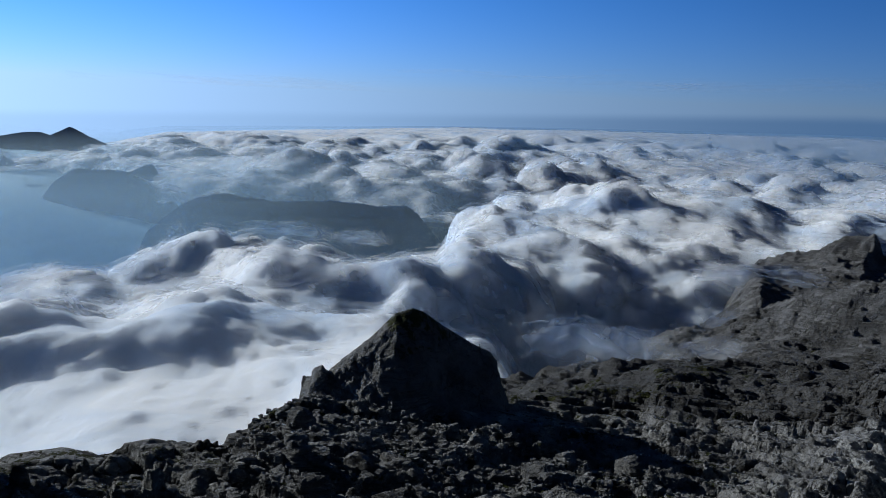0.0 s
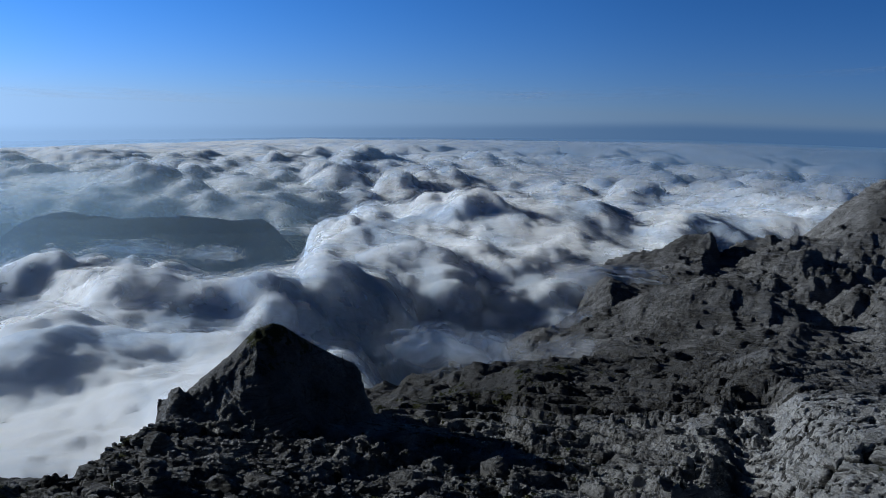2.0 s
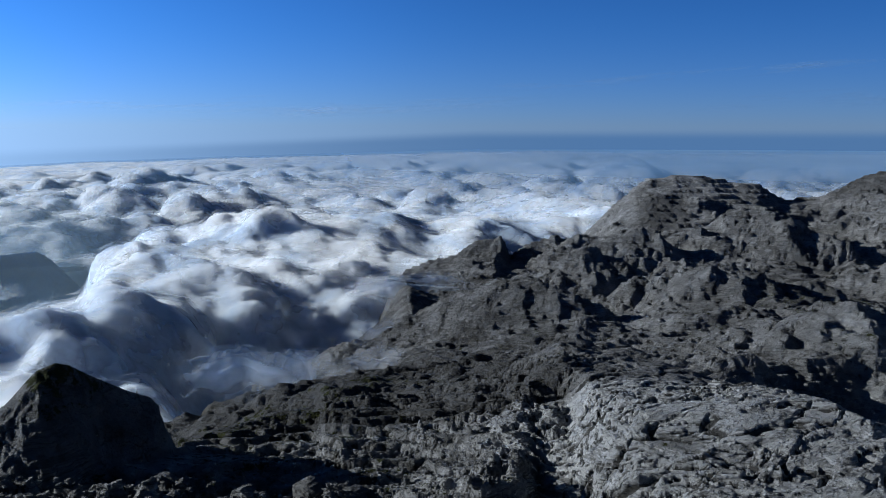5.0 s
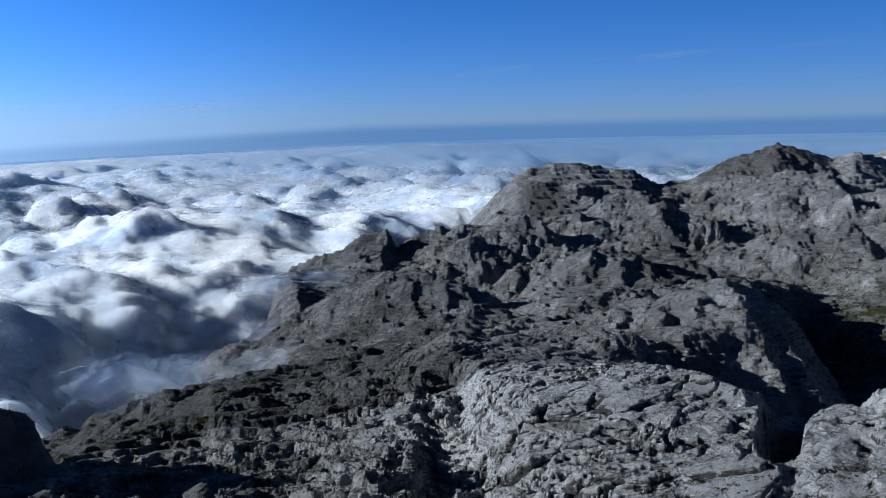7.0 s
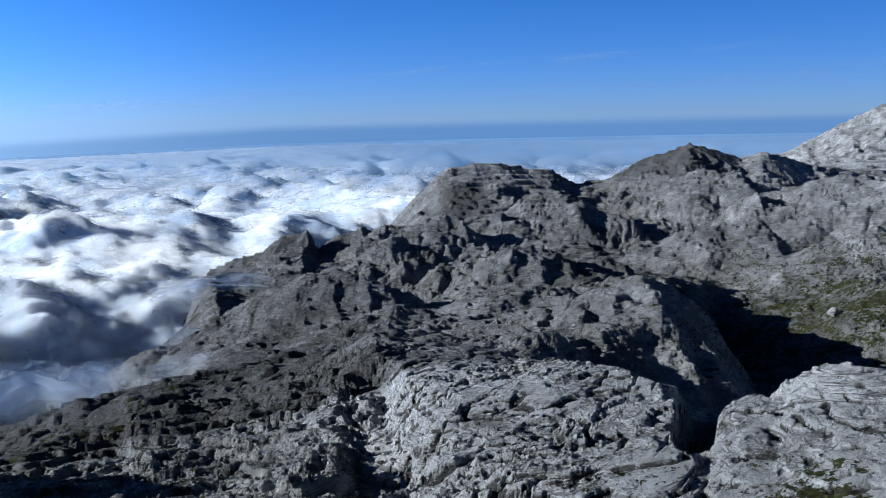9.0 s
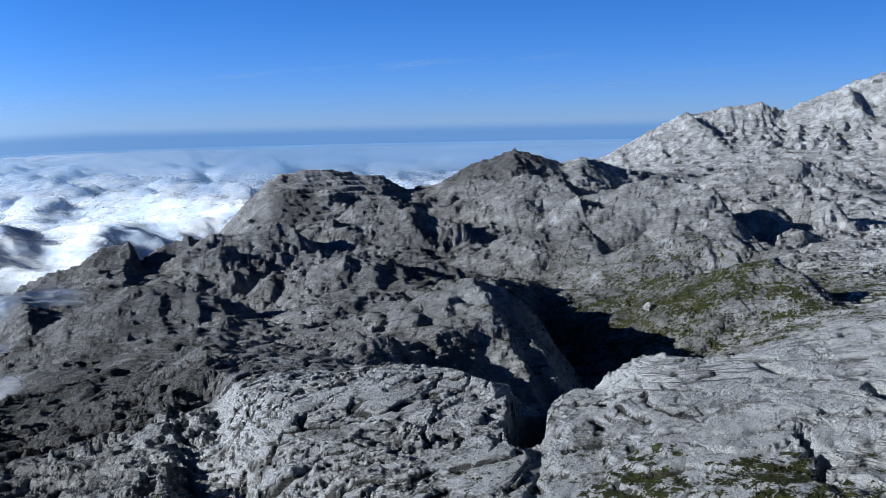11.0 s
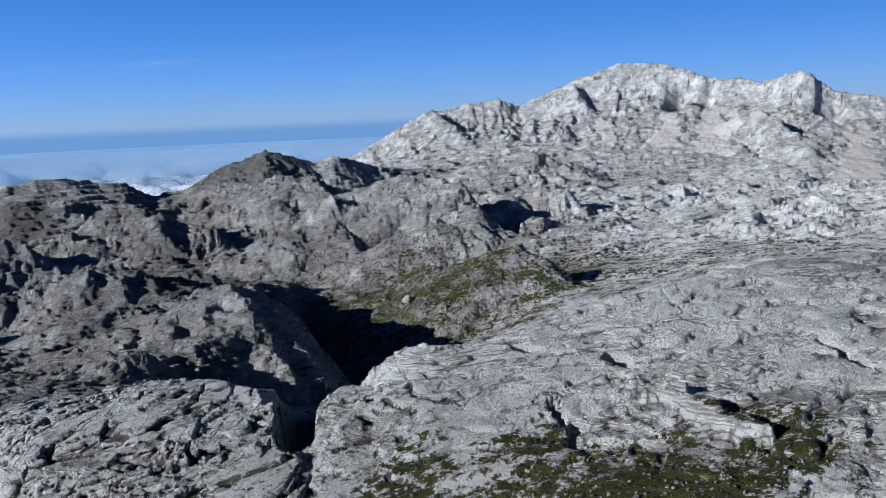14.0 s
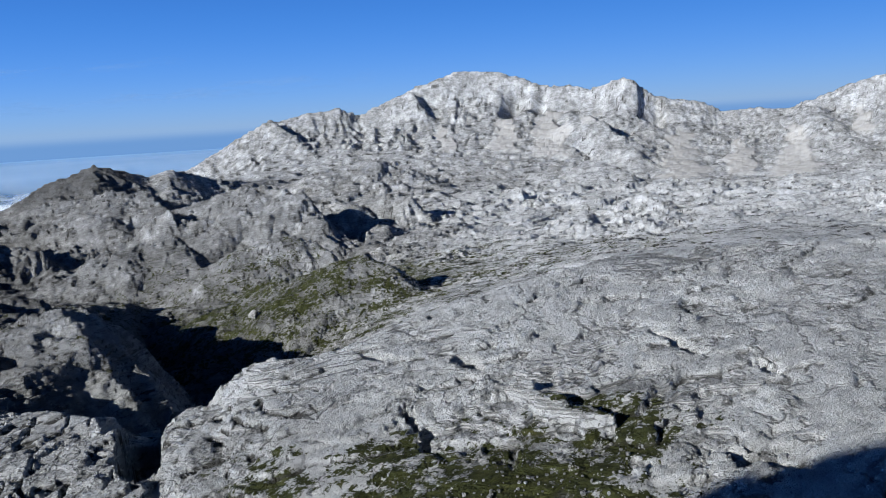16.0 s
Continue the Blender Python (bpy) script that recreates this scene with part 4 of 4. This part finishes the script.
def ring_glow_material():
    k = Nodes("horizon_haze_glow")
    # emission paints the far haze's colour; no light source stands here
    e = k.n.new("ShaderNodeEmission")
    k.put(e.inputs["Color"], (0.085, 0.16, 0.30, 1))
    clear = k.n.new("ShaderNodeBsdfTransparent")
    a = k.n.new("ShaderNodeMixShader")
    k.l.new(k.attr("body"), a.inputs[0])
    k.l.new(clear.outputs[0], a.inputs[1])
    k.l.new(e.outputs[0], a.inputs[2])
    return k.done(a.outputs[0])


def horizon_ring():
    """The dark band of distance between the cloud sea and the sky, haze painted as a glow."""
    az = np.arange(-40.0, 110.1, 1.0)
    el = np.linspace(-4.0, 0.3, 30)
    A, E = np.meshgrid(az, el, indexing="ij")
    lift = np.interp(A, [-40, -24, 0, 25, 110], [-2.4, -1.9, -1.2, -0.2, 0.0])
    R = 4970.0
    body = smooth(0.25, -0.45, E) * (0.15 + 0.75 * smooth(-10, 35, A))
    me = grid_mesh("horizon_haze_glow", R * np.sin(np.radians(A)), R * np.cos(np.radians(A)), R * np.tan(np.radians(E + lift)), (("body", body),))
    me.materials.append(ring_glow_material())
    return tagged(new("backdrop", me), "self-lit dark blue band painted as far haze along the horizon", "horizon", kind="structure")


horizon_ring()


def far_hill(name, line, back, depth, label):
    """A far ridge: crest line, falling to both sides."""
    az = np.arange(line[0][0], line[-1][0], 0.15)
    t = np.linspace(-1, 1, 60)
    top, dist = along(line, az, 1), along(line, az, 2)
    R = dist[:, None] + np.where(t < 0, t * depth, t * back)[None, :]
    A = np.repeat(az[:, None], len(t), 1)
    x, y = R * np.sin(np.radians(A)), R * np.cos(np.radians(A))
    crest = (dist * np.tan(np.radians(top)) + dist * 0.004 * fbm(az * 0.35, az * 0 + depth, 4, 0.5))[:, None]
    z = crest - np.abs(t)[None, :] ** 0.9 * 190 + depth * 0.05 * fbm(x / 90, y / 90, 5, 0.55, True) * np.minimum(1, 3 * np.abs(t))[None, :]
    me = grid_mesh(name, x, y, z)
    me.materials.append(HAZED_FOREST)
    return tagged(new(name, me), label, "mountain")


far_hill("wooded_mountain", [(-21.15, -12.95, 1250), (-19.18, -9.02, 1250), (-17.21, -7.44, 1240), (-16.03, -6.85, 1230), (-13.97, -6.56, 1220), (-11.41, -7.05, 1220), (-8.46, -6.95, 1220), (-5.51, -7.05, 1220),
                             (-2.56, -7.15, 1220), (-1.77, -7.64, 1215), (-0.98, -8.53, 1210), (0.2, -9.9, 1200), (1.18, -12.95, 1200)], 160, 260, "dark wooded mountain, painted haze-blue, rising out of blue haze")
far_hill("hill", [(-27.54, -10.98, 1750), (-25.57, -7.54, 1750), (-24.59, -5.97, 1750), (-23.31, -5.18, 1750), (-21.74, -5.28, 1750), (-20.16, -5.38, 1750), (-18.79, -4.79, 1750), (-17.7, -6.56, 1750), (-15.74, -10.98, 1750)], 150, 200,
         "dark hill, painted haze-blue, half sunk in cloud and haze")
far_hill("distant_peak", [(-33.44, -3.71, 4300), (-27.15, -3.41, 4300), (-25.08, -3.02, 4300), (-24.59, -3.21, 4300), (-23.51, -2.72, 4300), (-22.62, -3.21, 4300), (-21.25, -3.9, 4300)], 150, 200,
         "distant dark mountain, painted haze-blue, above the cloud sea")


# tinted sheet that dims and blues the cloud sea as far haze would
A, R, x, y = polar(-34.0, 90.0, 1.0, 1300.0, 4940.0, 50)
add_cloud("distant_haze", A, R, x, y, sea_level(A, R) + 75.0 - 62 * smooth(3000, 4900, R), (0.06 + 0.47 * smooth(-8, 26, A) + 0.2 * smooth(22, 40, A)) * smooth(1300, 2600, R) * smooth(-24, -17, A), FAR_HAZE, "thin painted sheet of blue haze over the far cloud sea")


# ---- loose wisps ----
def wisp(az, el, r, wide, high, deep, body, seed):
    """A ragged bank of thin mist: three soft curved layers, thinning out to their edges."""
    root = new("cloud_wisp")
    root.matrix_world = Matrix.Translation(bearing(az, el, r)) @ Matrix.Rotation(-radians(az), 4, "Z")
    s, t = np.meshgrid(np.linspace(-1.25, 1.25, 44), np.linspace(-1.25, 1.25, 26), indexing="ij")
    for k, depth in enumerate((-0.6, 0.0, 0.6)):
        n = fbm(s * 1.3 + seed * 5.1, t * 1.3 + 3 * k, 4)
        m = fbm(s * 1.1 + seed * 2.3 + 9, t * 1.1 + 5 * k, 4)
        edge = np.clip(1.15 - np.hypot(s + 0.35 * n, t + 0.45 * m), 0, 1)
        me = grid_mesh("layer", wide * (s + 0.12 * m), deep * (depth + 0.4 * n - 0.5 * t * t - 0.4 * s * s), high * (t + 0.25 * n),
                       (("body", body * smooth(0.0, 0.8, edge) * (1 + 0.9 * m)),))
        me.materials.append(MIST)
        ob = new("layer", me)
        ob.parent = root
    return tagged(root, "ragged white wisp of cloud drifting by the rock", "cloud", "loose cloud wisps")


wisp(20.69, -10.35, 540, 42, 9, 26, 0.5, 1)
wisp(24.68, -10.21, 560, 24, 6, 18, 0.42, 2)
wisp(19.21, -13.57, 400, 18, 9, 14, 0.3, 13)
wisp(13.39, -15.54, 300, 13, 9, 12, 0.36, 3)
wisp(18.33, -15.15, 320, 14, 6, 12, 0.30, 5)
wisp(-17.31, -9.9, 1000, 16, 26, 20, 0.36, 7)
wisp(-10.82, -9.02, 1000, 55, 9, 40, 0.42, 8)
wisp(-24.59, -11.87, 700, 50, 8, 30, 0.40, 9)
wisp(-5.9, -9.41, 900, 34, 9, 30, 0.34, 10)
wisp(-17.7, -6.46, 1200, 14, 6, 10, 0.36, 11)
wisp(8.88, -15.33, 280, 18, 8, 14, 0.42, 16)

# ---- rock pyramid and boulders ----
CROWN = [(-9.15, -20.33), (-8.85, -19.44), (-8.46, -18.36), (-7.97, -18.07), (-7.48, -18.56), (-7.18, -18.16), (-6.39, -17.48), (-4.52, -15.9), (-3.05, -14.43), (-1.87, -14.03), (-1.18, -14.23),
         (0.1, -15.02), (2.07, -16.09), (3.65, -16.7), (4.04, -17.49), (4.44, -18.77), (4.93, -20.34)]


def rock_pyramid(name, az0, az1):
    az = np.arange(az0, az1, 0.07)
    t = np.linspace(-1, 1, 150)
    ridge_r = np.interp(az, [-9.3, -2, 5], [100, 106, 114])
    foot_r = np.interp(az, [-9.3, -7.5, -3.4, -2.4, 1.0, 5], [97, 95, 89, 89.5, 101, 108])
    back_r = ridge_r + 14
    top = ridge_r * np.tan(np.radians(along(CROWN, az, 1)))
    T = t[None, :]
    R = np.where(T < 0, ridge_r[:, None] + T * (ridge_r - foot_r)[:, None], ridge_r[:, None] + T * (back_r - ridge_r)[:, None])
    A = np.repeat(az[:, None], len(t), 1)
    x, y = R * np.sin(np.radians(A)), R * np.cos(np.radians(A))
    foot = np.interp(az, [-9.3, 5], [-39, -46])[:, None]
    z = top[:, None] + (foot - top[:, None]) * np.abs(T) ** 1.25
    rough = np.minimum(1, 4 * np.abs(T))
    z = z + rough * (0.9 * fbm(x / 4, y / 4, 5, 0.6, True))
    x = x + rough * 0.7 * fbm(z / 2.5, x / 2.5, 4, 0.6)
    y = y + rough * 0.7 * fbm(z / 2.5 + 4, x / 2.5, 4, 0.6)
    me = grid_mesh(name, x, y, z, (("turf", 0.62 * smooth(-0.65, -0.05, T) * smooth(-5.5, -3, A) * smooth(3, 0, A)), ("scree", 0 * z), ("lichen_shade", 0.8 + 0 * z)))
    me.materials.append(ROCK)
    return new(name, me)


pyramid = tagged(rock_pyramid("rock_pyramid", -7.5, 5.01), "steep dark rock pyramid with mossy top above boulders", "rock")
tower = rock_pyramid("side_tower", -9.3, -7.4)
tower.parent = pyramid


def boulder_mesh(seed):
    """An angular block: a subdivided cube cut by a few planes, then roughened."""
    rnd = random.Random(seed)
    bm = bmesh.new()
    bmesh.ops.create_cube(bm, size=1.6)
    bmesh.ops.subdivide_edges(bm, edges=bm.edges[:], cuts=4, use_grid_fill=True)
    for v in bm.verts:
        v.co = v.co.lerp(v.co.normalized(), 0.2)
    for k in range(12):
        n = Vector((rnd.uniform(-1, 1), rnd.uniform(-1, 1), rnd.uniform(-0.5, 1))).normalized()
        d = rnd.uniform(0.5, 0.85)
        for v in bm.verts:
            over = v.co.dot(n) - d
            if over > 0:
                v.co -= n * over
    for v in bm.verts:
        v.co += v.co.normalized() * 0.10 * noise.fractal(v.co * 2.1 + Vector((seed * 7.1, 0, 0)), 0.9, 2.0, 3)
    me = bpy.data.meshes.new("boulder")
    bm.to_mesh(me)
    bm.free()
    me.attributes.new("lichen_shade", "FLOAT", "POINT").data.foreach_set("value", np.full(len(me.vertices), 0.7, dtype=np.float32))
    me.materials.append(ROCK)
    return me


BLOCKS = [boulder_mesh(s) for s in range(14)]


def put_boulders(count, az0, az1, r0, r1, small, large, label, group, seed):
    rnd = random.Random(seed)
    spots = [(rnd.uniform(az0, az1), r0 + (r1 - r0) * rnd.random()) for _ in range(count)]
    spots = [s for s in spots if not (-9.5 < s[0] < 5 and s[1] > 94)]
    A, R = np.array([[s[0]] for s in spots]), np.array([[s[1]] for s in spots])
    x, y, z = land_height(A, R)[:3]
    for k in range(len(spots)):
        s = small + (large - small) * rnd.random() ** 3
        ob = new("boulder", BLOCKS[rnd.randrange(len(BLOCKS))])
        ob.matrix_world = Matrix.LocRotScale((x[k, 0], y[k, 0], z[k, 0] + 0.25 * s), Euler((rnd.uniform(-0.4, 0.4), rnd.uniform(-0.4, 0.4), rnd.uniform(0, 6.3))),
                                             (s * rnd.uniform(0.8, 1.4), s * rnd.uniform(0.7, 1.1), s * rnd.uniform(0.55, 0.95)))
        tagged(ob, label, "boulder", group)


put_boulders(262, -14, 10, 47, 98, 0.3, 1.7, "grey angular limestone boulder lying among rubble", "boulders below the rock pyramid", 3)
put_boulders(40, 9, 30, 66, 95, 0.3, 1.2, "pale limestone block on stepped slabs", "blocks on the slabs", 4)


def set_block(az, el, half, flat, label="large angular limestone block resting among smaller boulders"):
    """A single block where the line of sight meets the ground; half: half its width in degrees as seen from the summit."""
    r = np.exp(np.linspace(math.log(48.0), math.log(600.0), 900))[None, :]
    x, y, z = land_height(np.full_like(r, az), r)[:3]
    k = int(np.argmax(z[0] / r[0] > math.tan(radians(el - 0.6 * half))))
    wide = radians(half) * r[0, k]
    ob = new("boulder", BLOCKS[int(abs(az * 10 + el * 7)) % len(BLOCKS)])
    ob.matrix_world = Matrix.LocRotScale((x[0, k], y[0, k], z[0, k] + 0.3 * wide * flat), Euler((0.08, -0.06, radians(37 * az))), (wide, wide * 0.8, wide * flat))
    return tagged(ob, label, "boulder", "large blocks")


set_block(-13.7, -24.4, 1.07, 0.80)
set_block(-11.7, -22.2, 1.14, 0.70)
set_block(-6.2, -22.7, 0.76, 0.70)
set_block(-2.6, -25.5, 2.59, 0.45)
set_block(-1.3, -24.4, 0.97, 0.70)
set_block(2.3, -24.5, 0.90, 0.70)
set_block(4.4, -21.4, 1.07, 0.65)
set_block(7.0, -23.4, 1.56, 0.60)
set_block(9.8, -24.7, 2.25, 0.45)
set_block(13.7, -22.5, 1.64, 0.60)
set_block(-8.2, -24.7, 1.56, 0.60)
set_block(-16.2, -24.8, 1.21, 0.70)
set_block(3.8, -25.7, 1.56, 0.50)
set_block(16.7, -22.9, 1.56, 0.50)
set_block(-9.0, -21.1, 0.86, 0.70)
set_block(9.1, -22.6, 1.04, 0.60)
set_block(60.4, -11.8, 0.42, 0.8, "pale limestone boulder lying in the grassy hollow")


def rubble(count, az0, az1, r0, r1, small, large, seed):
    """Loose angular stones too many to count, in one mesh."""
    rnd = np.random.RandomState(seed)
    A, R = rnd.uniform(az0, az1, (count, 1)), rnd.uniform(r0, r1, (count, 1))
    keep = ~((A > -9.5) & (A < 5) & (R > 96))
    A, R = A[keep][:, None], R[keep][:, None]
    n = len(A)
    x, y, z = land_height(A, R)[:3]
    box = np.array([(i, j, k) for i in (-1, 1) for j in (-1, 1) for k in (-1, 1)], dtype=float)
    size = (small + (large - small) * rnd.rand(n, 1, 1) ** 2) * rnd.uniform(0.6, 1.2, (n, 1, 3))
    corner = box[None] * size * rnd.uniform(0.65, 1.0, (n, 8, 3))
    turn = rnd.rand(n) * 6.28
    c, s = np.cos(turn)[:, None], np.sin(turn)[:, None]
    px = corner[..., 0] * c - corner[..., 1] * s + x
    py = corner[..., 0] * s + corner[..., 1] * c + y
    pz = corner[..., 2] + 0.25 * corner[..., 0] * rnd.uniform(-1, 1, (n, 1)) + z + 0.4 * size[:, :, 2]
    quads = np.array([(0, 1, 3, 2), (4, 6, 7, 5), (0, 4, 5, 1), (2, 3, 7, 6), (0, 2, 6, 4), (1, 5, 7, 3)])
    faces = (quads[None] + 8 * np.arange(n)[:, None, None]).reshape(-1, 4)
    me = bpy.data.meshes.new("rubble")
    me.from_pydata(np.stack([px, py, pz], -1).reshape(-1, 3).tolist(), [], faces.tolist())
    me.attributes.new("lichen_shade", "FLOAT", "POINT").data.foreach_set("value", np.full(8 * n, 0.6, dtype=np.float32))
    me.materials.append(ROCK)
    return tagged(new("rubble", me), "grey limestone rubble between the boulders", "rubble", kind="stuff")


rubble(5200, -15, 13, 46, 99, 0.08, 0.42, 5)
rubble(1800, 13, 34, 60, 120, 0.08, 0.3, 6)
rubble(800, 58, 96, 50, 66, 0.05, 0.17, 7)

# ---- high thin cloud ----
def cirrus_material():
    k = Nodes("cirrus")
    t = k.n.new("ShaderNodeBsdfTranslucent")
    t.inputs["Color"].default_value = (0.9, 0.92, 0.95, 1)
    clear = k.n.new("ShaderNodeBsdfTransparent")
    a = k.n.new("ShaderNodeMixShader")
    fibre = k.noise(0.004, 6.0, 0.6, k.stretch(0.35, 0.9, 4.0, (0, 0, 0.4)))
    k.l.new(k.math("MULTIPLY", k.attr("body"), k.ramp(fibre, (0.45, 0.0), (0.75, 0.5))), a.inputs[0])
    k.l.new(clear.outputs[0], a.inputs[1])
    k.l.new(t.outputs[0], a.inputs[2])
    return k.done(a.outputs[0])


CIRRUS = cirrus_material()


def cirrus(az0, el0, az1, el1, thick):
    """A long faint streak high in the sky."""
    s, t = np.meshgrid(np.linspace(0, 1, 60), np.linspace(-1, 1, 12), indexing="ij")
    A = az0 + (az1 - az0) * s
    E = el0 + (el1 - el0) * s + thick * t
    R = 4700.0 + 120 * t
    body = (np.sin(np.pi * s) ** 0.7) * (1 - t * t)
    me = grid_mesh("cirrus_cloud", R * np.sin(np.radians(A)), R * np.cos(np.radians(A)), R * np.tan(np.radians(E)), (("body", body),))
    me.materials.append(CIRRUS)
    return tagged(new("cirrus_cloud", me), "faint white streak of high thin cloud", "cloud", kind="stuff")


cirrus(-5, 1.2, 12, 1.9, 0.35)
cirrus(4, 0.8, 30, 1.9, 0.5)
cirrus(26, 2.7, 58, 4.4, 0.35)
cirrus(36, 1.4, 70, 2.9, 0.6)
cirrus(-24, 0.4, 0, 0.4, 0.4)
